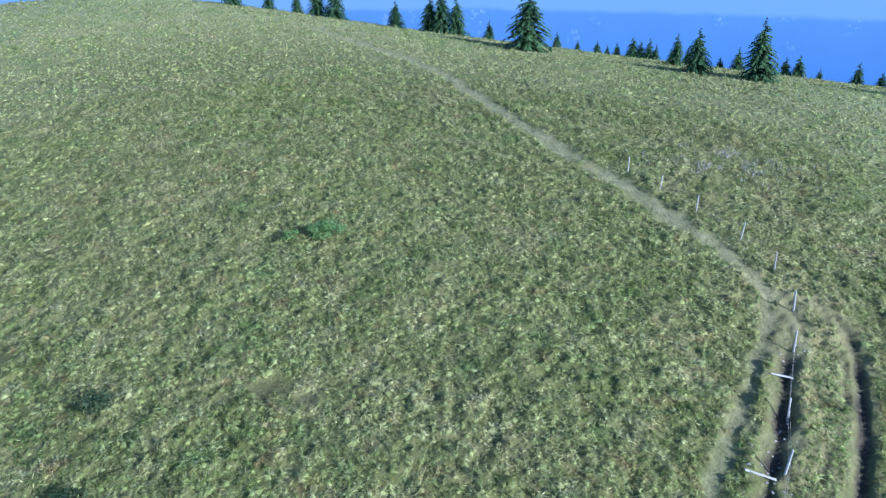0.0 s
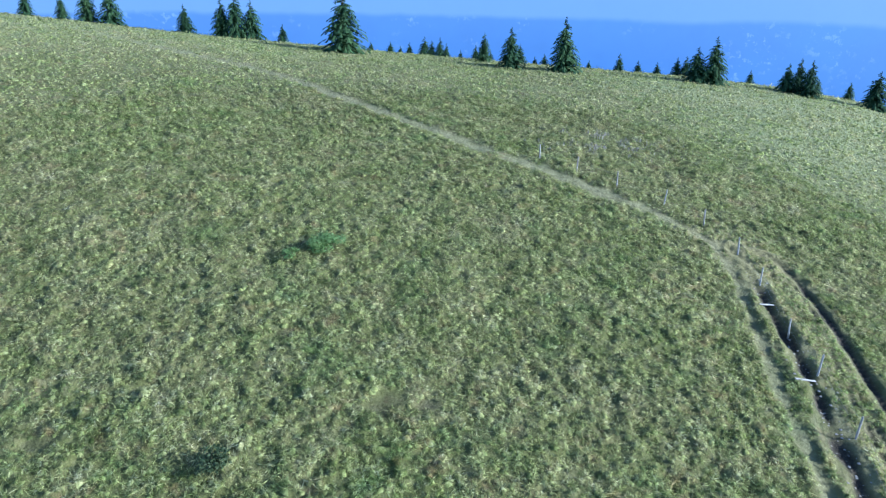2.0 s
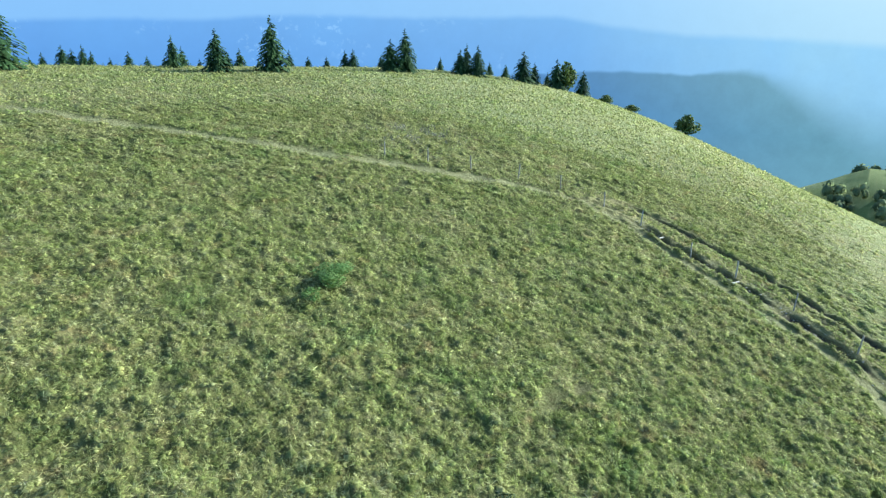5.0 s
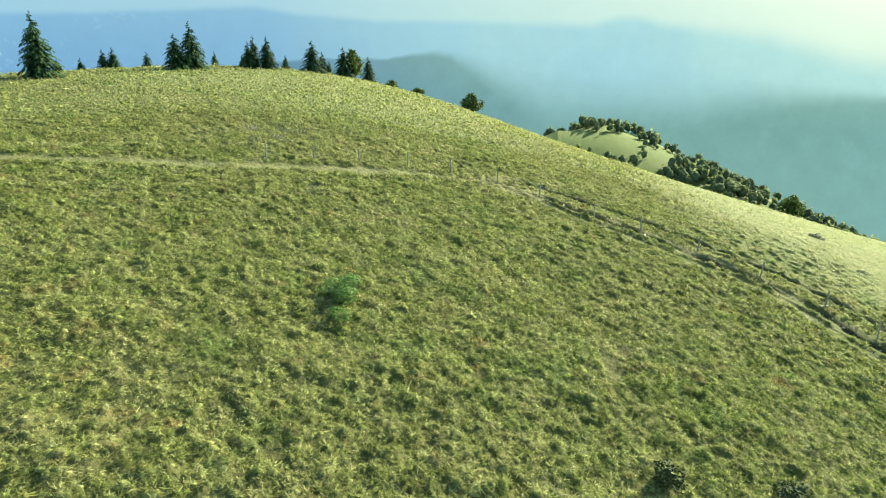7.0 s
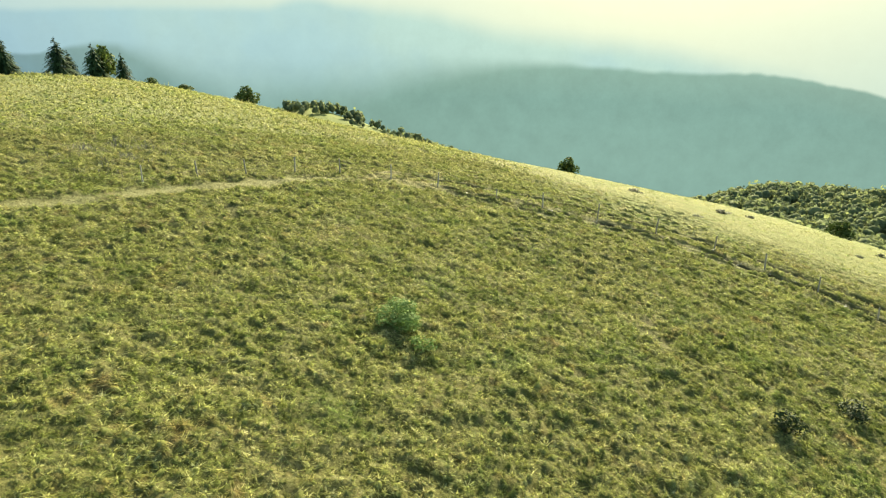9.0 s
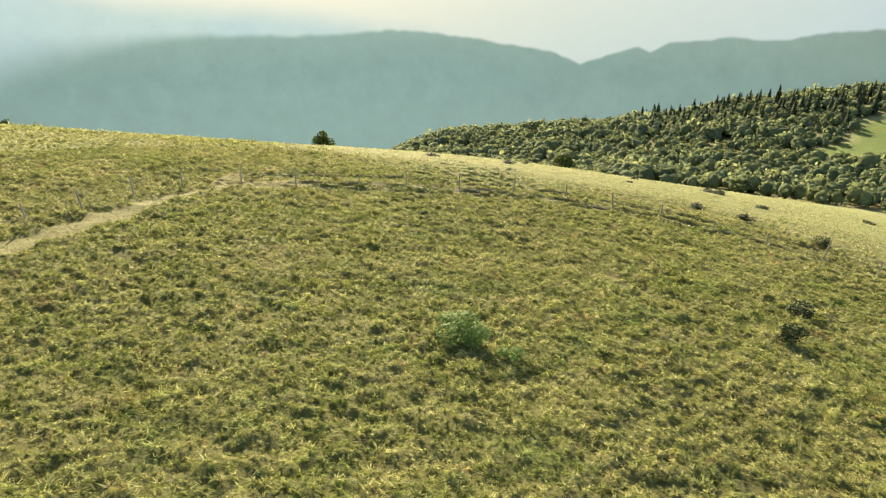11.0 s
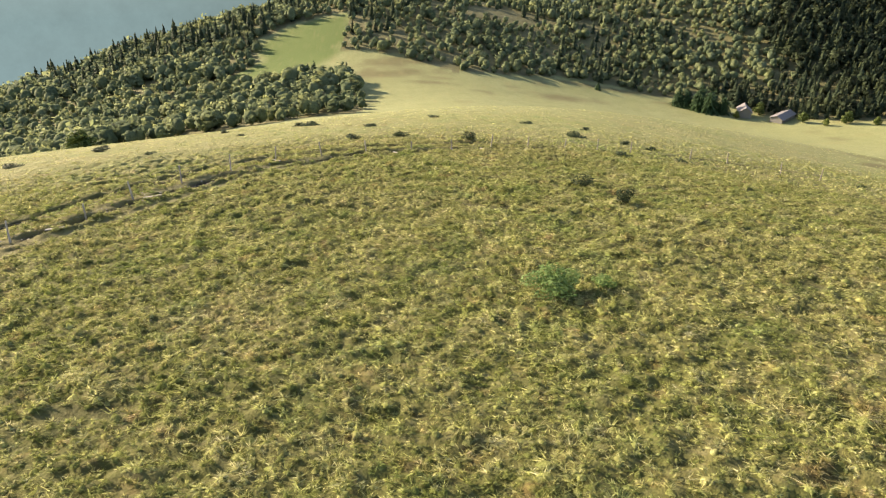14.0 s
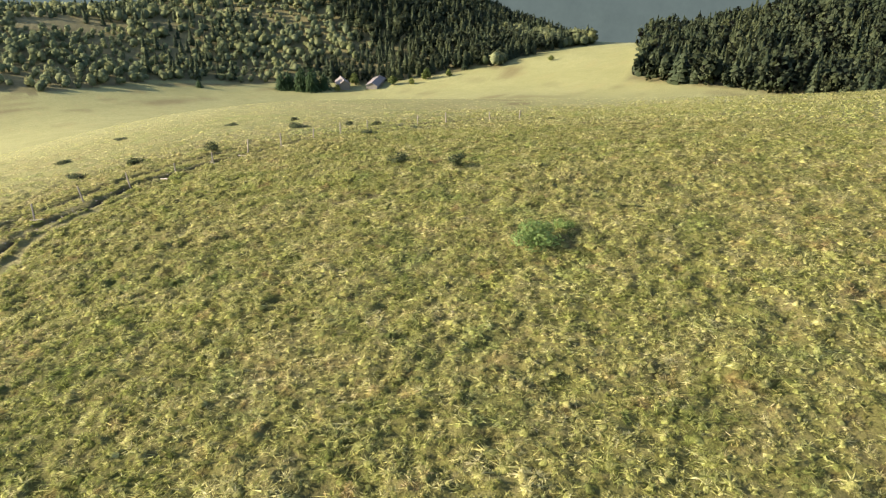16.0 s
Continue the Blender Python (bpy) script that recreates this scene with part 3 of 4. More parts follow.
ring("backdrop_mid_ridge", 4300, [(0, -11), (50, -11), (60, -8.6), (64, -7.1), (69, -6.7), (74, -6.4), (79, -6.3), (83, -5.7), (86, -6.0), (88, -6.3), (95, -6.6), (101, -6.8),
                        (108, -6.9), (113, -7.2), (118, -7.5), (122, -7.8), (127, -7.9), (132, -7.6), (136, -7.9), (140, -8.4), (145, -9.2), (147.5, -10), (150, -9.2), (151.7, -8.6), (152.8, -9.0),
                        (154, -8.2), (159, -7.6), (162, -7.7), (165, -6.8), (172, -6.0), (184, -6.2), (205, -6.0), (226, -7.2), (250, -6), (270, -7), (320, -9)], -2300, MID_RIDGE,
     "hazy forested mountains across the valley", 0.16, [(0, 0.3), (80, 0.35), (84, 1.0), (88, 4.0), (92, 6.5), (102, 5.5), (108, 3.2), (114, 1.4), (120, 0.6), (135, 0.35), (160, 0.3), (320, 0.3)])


# ---- trees ----
def spruce_crown(seed, tiers=26, spokes=13, slim=0.21, ragged=0.3):
    """Needle sprays of a spruce of unit height: corners and triangles."""
    r = random.Random(seed)
    co, tri = [], []
    for k in range(tiers):
        f = k / (tiers - 1)
        z = 0.05 + 0.93 * f ** 0.92
        reach = slim * (1 - f) ** 0.8 + 0.012
        for s in range(spokes if f < 0.75 else 6):
            a = 2 * math.pi * (s + r.random() * 0.8) / spokes + k * 1.3
            length = reach * (1 - ragged * r.random() ** 1.5 * 1.6)
            droop = -0.42 * length + 0.03 * f
            ca, sa = math.cos(a), math.sin(a)
            z0 = z + r.uniform(-0.012, 0.012)
            wide = 0.020 + 0.22 * length
            for q in range(4):
                u0, u1 = q / 4, (q + 1.25) / 4
                x0, x1 = u0 * length, min(1, u1) * length
                za, zb = z0 + droop * u0 ** 1.4 + 0.012, z0 + droop * u1 ** 1.4
                for side in (-1, 1):
                    w = wide * (1 - 0.6 * u0) * r.uniform(0.6, 1.2)
                    n = len(co)
                    co += [(ca * x0, sa * x0, za), (ca * x1 - sa * side * w, sa * x1 + ca * side * w, zb - 0.02 * r.random()), (ca * x1, sa * x1, zb + 0.006)]
                    tri.append((n, n + 1, n + 2))
    n = len(co)
    co += [(0.006, 0, 0.95), (-0.006, 0.004, 0.95), (0, 0, 1.0)]
    tri.append((n, n + 1, n + 2))
    return np.array(co), np.array(tri)


def stem(height, base, sides=7, lean=0.0):
    co, faces = [], []
    rows = 5
    for k in range(rows):
        f = k / (rows - 1)
        rad = base * (1 - 0.92 * f) * (1.35 if k == 0 else 1)
        co += [(rad * math.cos(2 * math.pi * s / sides) + lean * f, rad * math.sin(2 * math.pi * s / sides), -0.03 + f * height) for s in range(sides)]
    for k in range(rows - 1):
        for s in range(sides):
            faces.append((k * sides + s, k * sides + (s + 1) % sides, (k + 1) * sides + (s + 1) % sides, (k + 1) * sides + s))
    return co, faces


def leaf_cloud(seed, n, size, shape=(0.5, 0.5, 0.5), centre=0.55, lumps=7):
    """Leaf clumps of a round crown of unit height, gathered in lumps with gaps between them."""
    r = np.random.RandomState(seed)
    heads = r.normal(size=(lumps, 3))
    heads = heads / np.linalg.norm(heads, axis=1)[:, None] * r.uniform(0.35, 0.75, (lumps, 1)) * np.array(shape)
    heads[:, 2] += centre
    k = r.randint(0, lumps, n)
    d = r.normal(size=(n, 3))
    d = d / np.linalg.norm(d, axis=1)[:, None]
    c = heads[k] + d * r.uniform(0.55, 1.0, (n, 1)) ** 0.5 * np.array(shape) * r.uniform(0.36, 0.5, (n, 1))
    c[:, 2] = np.maximum(c[:, 2], 0.03)
    u = r.normal(size=(n, 3))
    u = u - (u * d).sum(1)[:, None] * d * 0.7
    u = u / np.linalg.norm(u, axis=1)[:, None]
    v = np.cross(d, u) + 0.3 * r.normal(size=(n, 3))
    v = v / np.linalg.norm(v, axis=1)[:, None]
    s = size * r.uniform(0.6, 1.4, (n, 1))
    co = np.stack([c - u * s, c + v * s * 0.8, c + u * s, c - v * s * 0.7], 1).reshape(-1, 3)
    i = np.arange(n) * 4
    return co, np.vstack([np.stack([i, i + 1, i + 2], 1), np.stack([i, i + 2, i + 3], 1)])


def tree_kind(name, crown, needles, trunk_height, trunk_base, label, limbs=0, seed=0):
    thing = new(name)
    tagged(thing, label, "tree")
    co, faces = stem(trunk_height, trunk_base)
    r = random.Random(seed)
    for _ in range(limbs):
        a, z = r.uniform(0, 6.28), r.uniform(0.15, 0.45)
        n = len(co)
        tip = (0.3 * math.cos(a), 0.3 * math.sin(a), z + 0.25)
        co += [(0.02 * math.cos(a + q), 0.02 * math.sin(a + q), z) for q in (0, 2.1, 4.2)] + [tip]
        faces += [(n, n + 1, n + 3), (n + 1, n + 2, n + 3), (n + 2, n, n + 3)]
    child("trunk", mesh_of("trunk", co, faces, BARK, True), thing)
    child("crown", bulk_mesh("crown", *crown, needles), thing)
    tagged(thing, group="spruces along the crest" if limbs == 0 else "")
    return thing


def sized(x, y, z, turn, wide, high):
    return Matrix.LocRotScale((x, y, z), Euler((0, 0, turn)), (wide, wide, high))


def repeat(ob, m):
    """A copy of a thing that already has a size of its own."""
    return copy_thing(ob, m @ Matrix.Diagonal((*(1 / v for v in ob.scale), 1)))


SPRUCES = [tree_kind("spruce_tree", spruce_crown(k, slim=sl, ragged=rg), NEEDLES, 0.93, 0.022, "dark green spruce standing on the grassy crest")
           for k, (sl, rg) in enumerate(((0.46, 0.52), (0.42, 0.45), (0.52, 0.55)))]
ROUND_TREE = tree_kind("broadleaf_tree", leaf_cloud(5, 1100, 0.055, (0.52, 0.52, 0.55), 0.46, 16), LEAVES, 0.5, 0.04, "low round dark green tree on the slope", 6)
CREST_TREES = [
    (12.4, 114.2, 8.9, 0), (34.0, 98.6, 5.5, 1), (41.0, 94.8, 7.2, 1), (60.5, 84.4, 6.3, 0), (58.6, 85.9, 4.7, 2),
    (70.3, 79.6, 3.9, 1), (72.6, 79.6, 4.8, 1), (72.2, 77.2, 4.8, 1), (79.8, 72.0, 5.0, 2), (82.8, 71.1, 3.6, 0), (86.4, 68.2, 5.0, 2),
    (91.1, 64.7, 4.4, 0), (33.9, 107.6, 4.3, 1), (-9.9, 135.5, 4.5, 1), (-3.6, 137.0, 6.2, 1),
    (-1.4, 135.8, 7.6, 1), (1.3, 135.4, 6.4, 2), (7.8, 141.4, 3.7, 1), (-39.4, 134.2, 5.4, 0), (-21.4, 137.7, 5.8, 0), (-25.0, 139.6, 5.6, 2),
]
BACK_TREES = [
    (28.4, 138.8, 3.3), (31.8, 137.1, 3.5), (34.4, 135.6, 4.8), (35.7, 134.9, 4.2), (37.1, 134.0, 5.0), (38.2, 133.4, 4.0), (43.1, 130.3, 4.1),
    (45.6, 128.7, 3.4), (50.3, 125.3, 5.1), (56.4, 120.4, 4.3), (58.0, 119.0, 4.8), (64.6, 113.0, 4.5), (67.0, 110.5, 3.3), (71.7, 105.4, 4.3),
    (25.0, 140.8, 3.0), (30.2, 138.0, 2.8), (40.6, 131.9, 3.0), (47.9, 127.1, 3.2), (52.6, 123.5, 3.0), (54.0, 122.3, 3.6), (60.5, 116.8, 3.0),
    (69.4, 108.0, 3.2), (76.0, 100.0, 3.4), (79.5, 95.6, 2.8), (83.0, 91.0, 3.2), (85.8, 87.0, 2.7),
    (72.7, 104.2, 4.5), (88.6, 83.1, 3.1), (90.1, 80.3, 3.1), (93.9, 73.0, 3.0), (21.1, 142.2, 4.0), (-28.8, 139.3, 4.2), (-33.9, 138.8, 4.4),
]
rng = random.Random(4)
used = set()
for x, y, high, kind in [(x, y, 1.08 * hgt, k) for x, y, hgt, k in CREST_TREES] + [(x, y, hgt, rng.choice((0, 1, 1))) for x, y, hgt in BACK_TREES]:
    m = sized(x, y, at(x, y) - 0.1, rng.uniform(0, 6.28), high * rng.uniform(0.92, 1.18), high)
    if kind in used:
        repeat(SPRUCES[kind], m)
    else:
        SPRUCES[kind].matrix_basis = m
        used.add(kind)
for k, (x, y, wide, high) in enumerate([(71.6, -8.1, 3.8, 3.3), (93.2, 45.4, 4.5, 3.4), (93.7, 60.8, 3.0, 1.5), (93.3, 55.7, 3.2, 1.3), (88.2, 67.0, 4.2, 5.0), (49, -50, 5, 3.0)]):
    m = sized(x, y, at(x, y) - 0.1, k * 1.1, wide, high)
    if k:
        repeat(ROUND_TREE, m)
    else:
        ROUND_TREE.matrix_basis = m


# ---- bushes ----
def bush_kind(name, seed, mat, n, size, label, shape, centre, lumps, twigs=8):
    thing = new(name)
    tagged(thing, label, "shrub")
    r = random.Random(seed)
    co, faces = [], []
    for _ in range(twigs):
        a = r.uniform(0, 6.28)
        k = len(co)
        co += [(0.015 * math.cos(a + q), 0.015 * math.sin(a + q), -0.06) for q in (0, 2.1, 4.2)] + [(0.3 * math.cos(a), 0.3 * math.sin(a), r.uniform(0.3, 0.7))]
        faces += [(k, k + 1, k + 3), (k + 1, k + 2, k + 3), (k + 2, k, k + 3)]
    child("stems", mesh_of("stems", co, faces, BARK), thing)
    child("foliage", bulk_mesh("foliage", *leaf_cloud(seed, n, size, shape, centre, lumps), mat), thing)
    return thing


GREEN_SHRUB = bush_kind("shrub", 21, SHRUB_LEAVES, 2600, 0.026, "bright green leafy shrub in the grazed grass", (0.5, 0.5, 0.5), 0.42, 16)
LOW_SHRUB = bush_kind("shrub", 22, SHRUB_LEAVES, 400, 0.05, "small low green shrub in the grass", (0.5, 0.5, 0.45), 0.35, 8)
DARK_BUSH = bush_kind("juniper_bush", 23, JUNIPER, 800, 0.04, "dark green juniper bush on the pasture", (0.5, 0.5, 0.55), 0.42, 10)
FLAT_BUSH = bush_kind("juniper_bush", 24, JUNIPER, 600, 0.05, "low spreading dark juniper on the slope", (0.5, 0.42, 0.5), 0.35, 9)
GREEN_SHRUB.matrix_basis = sized(-8.0, 44.3, at(-8.0, 44.3), 0.4, 2.7, 1.35)
LOW_SHRUB.matrix_basis = sized(-10.6, 44.1, at(-10.6, 44.1), 1.4, 1.4, 0.7)
DARK_BUSH.matrix_basis = sized(-17.1, 28.8, at(-17.1, 28.8), 0.2, 1.7, 1.3)
repeat(DARK_BUSH, sized(-15.9, 23.2, at(-15.9, 23.2), 2.2, 1.9, 0.95))
repeat(DARK_BUSH, sized(-10.7, -0.6, at(-10.7, -0.6), 3.2, 1.9, 1.0))
FLAT_BUSHES = [(33.5, 3.4, 2.4, .6), (31.2, -12.5, 1.8, .5), (20.3, 4.7, 1.6, .35), (7.5, -22.6, 3.6, .8), (9.4, -23.5, 2.2, .6), (1.3, -1.9, 2.2, .5), (-0.3, -15.8, 2.4, .5),
               (-3.6, -1.0, 2.3, .8), (-21.5, -19.6, 2.4, .5), (-28.3, -16, 1.8, .5), (-25, -8.5, 3.2, .6), (-29.6, -4.9, 1.6, .6), (18.8, -21, 1.6, .5),
               (-9.5, -26, 2.0, .4), (15.3, -13.3, 1.5, .3), (29, -6, 2.4, .5), (-31.8, -2.2, 1.8, .7), (-25.3, 5.5, 2.4, .4),
               (-32.2, 5.5, 2.4, .4), (-48.6, 10.2, 1.8, .4)]
for k, (x, y, wide, high) in enumerate(FLAT_BUSHES):
    m = sized(x, y, at(x, y) - 0.03, k * 2.4, wide, high)
    if k:
        repeat(FLAT_BUSH, m)
    else:
        FLAT_BUSH.matrix_basis = m


# ---- fence ----
def fence_post(seed):
    r = random.Random(seed)
    bm = bmesh.new()
    rows = []
    for f in (0, 0.35, 0.7, 0.96, 1.0):
        rad = 0.058 * (1 - 0.12 * f) * (0.65 if f == 1 else 1)
        rows.append([bm.verts.new((rad * math.cos(6.2832 * s / 8) * r.uniform(0.88, 1.1), rad * math.sin(6.2832 * s / 8) * r.uniform(0.88, 1.1), -0.25 + f * 1.6)) for s in range(8)])
    for a, b in zip(rows, rows[1:]):
        for s in range(8):
            bm.faces.new((a[s], a[(s + 1) % 8], b[(s + 1) % 8], b[s]))
    bm.faces.new(rows[-1])
    return bm


def fence():
    POSTS = [(15.3, 57), (17.0, 53.3), (18.8, 49.7), (20.7, 45.7), (21.5, 41.8), (20.9, 37.4), (19.3, 33.6), (17.1, 28.9), (15.4, 25.2), (13.3, 20.9), (10.6, 16.7), (7.6, 12.9),
             (3.9, 10.8), (0, 9.1), (-4.2, 7.6), (-8.2, 6), (-12.3, 4.4), (-16.2, 3.6), (-20.2, 3), (-24, 2.2), (-27.9, 1.6), (-34, 2.9), (-38, 3.3), (-42.6, 6), (-46, 7.6)]
    thing = tagged(new("fence"), "wire fence on rough grey wooden posts beside the rutted track", "fence")
    meshes = []
    for k in range(4):
        me = bpy.data.meshes.new("post")
        bm = fence_post(k)
        bm.to_mesh(me)
        bm.free()
        me.materials.append(GREY_WOOD)
        meshes.append(me)
    bleached = meshes[0].copy()
    bleached.materials[0] = PALE_WOOD
    r = random.Random(9)
    heads = []
    for k, (x, y) in enumerate(POSTS):
        m = pose(x, y, at(x, y), r.uniform(-5, 5), r.uniform(-5, 5), r.uniform(0, 360))
        child("post", bleached if k in (0, 3, 5, 6, 7, 8) else meshes[k % 4], thing, m)
        heads.append(m)
    for a, b in zip(heads, heads[1:]):
        for hgt in (0.55, 1.05):
            p, q = a @ Vector((0, 0, hgt)), b @ Vector((0, 0, hgt))
            cu = bpy.data.curves.new("wire", "CURVE")
            cu.dimensions, cu.bevel_depth, cu.bevel_resolution = "3D", 0.004, 0
            sp = cu.splines.new("POLY")
            sp.points.add(2)
            mid = (p + q) / 2 - Vector((0, 0, 0.05))
            for pt, v in zip(sp.points, (p, mid, q)):
                pt.co = (*v, 1)
            cu.materials.append(GREY_WOOD)
            child("wire", cu, thing)


fence()


def drain_board(seed, length):
    r = random.Random(seed)
    bm = bmesh.new()
    bmesh.ops.create_cube(bm, size=1)
    bmesh.ops.scale(bm, vec=(length, 0.13, 0.06), verts=bm.verts)
    bmesh.ops.subdivide_edges(bm, edges=[e for e in bm.edges if abs(e.verts[0].co.x - e.verts[1].co.x) > 0.5], cuts=4)
    for v in bm.verts:
        v.co += Vector((0, r.uniform(-0.012, 0.012), r.uniform(-0.008, 0.008)))
    bmesh.ops.bevel(bm, geom=list(bm.edges), offset=0.012, segments=1, affect="EDGES")
    me = bpy.data.meshes.new("drain_board")
    bm.to_mesh(me)
    bm.free()
    me.materials.append(PALE_WOOD)
    return me


for k, (x, y, turn, length) in enumerate([(17.8, 31.5, -6, 1.2), (14.2, 25.0, -12, 1.4), (7.5, 13.0, 130, 1.1), (-2.65, 9.3, 110, 0.9), (-8.3, 5.9, 110, 0.8), (-11.4, 5.1, 120, 0.9),
                                          (-15.9, 4.1, 115, 0.9), (-20.8, 2.9, 115, 0.8)]):
    ob = new("drain_board", drain_board(k, length))
    c, s = math.cos(radians(turn)) * length / 2, math.sin(radians(turn)) * length / 2
    za, zb = at(x - c, y - s), at(x + c, y + s)
    ob.matrix_basis = pose(x, y, max((za + zb) / 2, at(x, y)) + 0.03, 0, -math.degrees(math.atan2(zb - za, length)), turn)
    tagged(ob, "bleached white timber board laid across the muddy ditch", "board", "boards across the ditch")


# ---- woods on the far slopes ----
def far_conifer(seed):
    r = random.Random(seed)
    co, tri = [], []
    tiers = 9
    for k in range(tiers):
        f = k / (tiers - 0.5)
        z, reach = 0.04 + 0.93 * f, 0.23 * (1 - f) ** 0.75 + 0.012
        for s in range(8):
            a = 6.2832 * (s + r.random() * 0.9) / 8 + k
            n = len(co)
            rr = reach * r.uniform(0.55, 1.25)
            zz = z + r.uniform(-0.03, 0.03)
            co += [(0, 0, zz + 0.13), (rr * math.cos(a - 0.5), rr * math.sin(a - 0.5), zz - 0.03 * r.random()), (rr * math.cos(a + 0.5), rr * math.sin(a + 0.5), zz - 0.03 * r.random())]
            tri.append((n, n + 1, n + 2))
    return np.array(co), np.array(tri)


def in_sight(x, y, z):
    """Whether a treetop shows above the land, as seen from over the middle of the pasture."""
    ok = np.ones(len(x), bool)
    for ex, ey in ((-40, 40), (-10, 70), (14, 62)):
        high = np.full(len(x), -9.0)
        for f in np.linspace(0.12, 0.97, 40):
            px, py = ex + (x - ex) * f, ey + (y - ey) * f
            high = np.maximum(high, (land(px, py) - 18) / (np.hypot(x - ex, y - ey) * f))
        seen = (z - 18) / np.hypot(x - ex, y - ey) > high - 0.002
        ok = seen if ex == -40 else ok | seen
    return ok


def grow(poly, spacing, seed, keep=None):
    r = np.random.RandomState(seed)
    p = np.array(poly)
    (x0, y0), (x1, y1) = p.min(0), p.max(0)
    gx, gy = np.meshgrid(np.arange(x0, x1, spacing), np.arange(y0, y1, spacing))
    gx = gx + r.uniform(-0.45, 0.45, gx.shape) * spacing
    gy = gy + r.uniform(-0.45, 0.45, gy.shape) * spacing
    ok = inside(gx, gy, poly)
    if keep is not None:
        ok &= keep(gx, gy)
    return gx[ok], gy[ok], r


def pointed(template):
    """Whether a crown is a cone."""
    return len(template[0]) == 3 * len(template[1])


def wood(name, poly, spacing, seed, templates, high, wide, mat, label, keep=None):
    x, y, r = grow(poly, spacing, seed, keep)
    n = len(x)
    hgt = r.uniform(*high, n) * (0.55 + 0.6 * grain(x, y, 30, seed) + 0.3 * grain(x, y, 11, seed + 40))
    ok = in_sight(x, y, land(x, y) + hgt)
    x, y, hgt = x[ok], y[ok], hgt[ok]
    n = len(x)
    rows = np.stack([x, y, land(x, y) - 0.3, r.uniform(0, 6.28, n), hgt * r.uniform(*wide, n), hgt], 1)
    pick = r.randint(0, len(templates), n)
    pieces, sways = [], []
    for k, tp in enumerate(templates):
        if (pick == k).any():
            mine = rows[pick == k]
            pieces.append(scatter(tp, mine))
            base = np.repeat(mine, len(tp[0]), 0)
            v = pieces[-1][0] - base[:, :3]
            if pointed(tp):
                v[:, 2] = 0.5 * np.hypot(v[:, 0], v[:, 1]) + 0.1
            else:
                v[:, 2] -= 0.40 * base[:, 5]
            v = v / (np.linalg.norm(v, axis=1)[:, None] + 1e-6) + r.normal(0, 0.2, v.shape) + np.array((0, 0, 0.45))
            sways.append(v / np.linalg.norm(v, axis=1)[:, None])
    me = bulk_mesh(name, *merged(pieces), mat)
    me.attributes.new("sway", "FLOAT_VECTOR", "POINT").data.foreach_set("vector", np.vstack(sways).astype(np.float32).ravel())
    tagged(new(name, me), label, "wood", kind="stuff")


def full_crown(seed, n, size, shape, centre, lumps):
    """A round crown whose leaf clumps cover a lumpy inner mass."""
    bm = bmesh.new()
    bmesh.ops.create_icosphere(bm, subdivisions=2, radius=1.0)
    for v in bm.verts:
        k = 0.80 + 0.34 * float(grain(v.co.x * 2 + 9, v.co.y * 2 + v.co.z * 1.7 + 9, 0.8, seed))
        v.co = Vector((v.co.x * shape[0] * k, v.co.y * shape[1] * k, max(0.02, centre + v.co.z * shape[2] * k)))
    co, tri = np.array([tuple(v.co) for v in bm.verts]), np.array([[v.index for v in f.verts] for f in bm.faces])
    bm.free()
    return merged([(co, tri), leaf_cloud(seed, n, size, tuple(1.5 * v for v in shape), centre, lumps)])


LEAFY = [full_crown(30 + k, 66, 0.105, (0.30, 0.30, 0.36), 0.48, 11) for k in range(6)]
CONIFERS = [far_conifer(k) for k in range(6)]
SOFT = CONIFERS[:3] + [leaf_cloud(60 + k, 90, 0.075, (0.22, 0.22, 0.5), 0.5, 9) for k in range(4)]


def dark_edge(x, y):
    return -186 + 0.65 * (y + 264) + 70 * (grain(x, y, 28, 46) - 0.5) + 30 * (grain(x, y, 9, 47) - 0.5)


def clearings(x, y):
    return (grain(x, y, 34, 14) + 0.35 * grain(x, y, 11, 15) > 0.33) & (x > dark_edge(x, y)) & (np.hypot((x + 80) / 45, (y + 384) / 16) + 0.6 * grain(x, y, 12, 17) > 1.1) & (np.hypot((x + 16) / 26, (y + 312) / 12) + 0.9 * grain(x, y, 9, 20) > 1.0)


wood("south_wood", SOUTH_WOOD, 5.6, 1, LEAFY, (3.5, 7.0), (0.9, 1.3), FAR_LEAVES, "mixed broadleaf wood covering the far hillside", clearings)
wood("south_conifers", SOUTH_WOOD, 11.0, 2, CONIFERS, (6, 10), (0.9, 1.2), DARK_NEEDLES, "dark conifers among the hillside wood", lambda x, y: (grain(x, y, 60, 16) > 0.62) | (y < -395))
# dark needles instead of leafy trees, standing in for shade on this flank
wood("shade_slope", SOUTH_WOOD, 4.8, 9, SOFT, (7, 11), (0.9, 1.3), DARK_NEEDLES, "dense dark conifers standing in for shade on the flank of the hillside", lambda x, y: x < dark_edge(x, y))
wood("east_wood", EAST_WOOD, 5.7, 3, LEAFY, (5, 9), (0.95, 1.35), FAR_LEAVES, "dense broadleaf wood below the pasture", lambda x, y: (y > -262) | (grain(x, y, 26, 48) + 0.4 * grain(x, y, 9, 49) > 0.30))
wood("east_conifers", EAST_WOOD, 9.0, 4, CONIFERS, (8, 12), (0.9, 1.2), DARK_NEEDLES, "dark conifers among the lower wood", lambda x, y: (y < -290 - 40 * grain(x, y, 25, 44)) & (x < 190) & (grain(x, y, 22, 45) > 0.35))
wood("pine_plantation", PINE_WOOD, 4.6, 5, SOFT, (11, 16), (0.8, 1.1), DARK_NEEDLES, "dense dark pine plantation at the field edge")
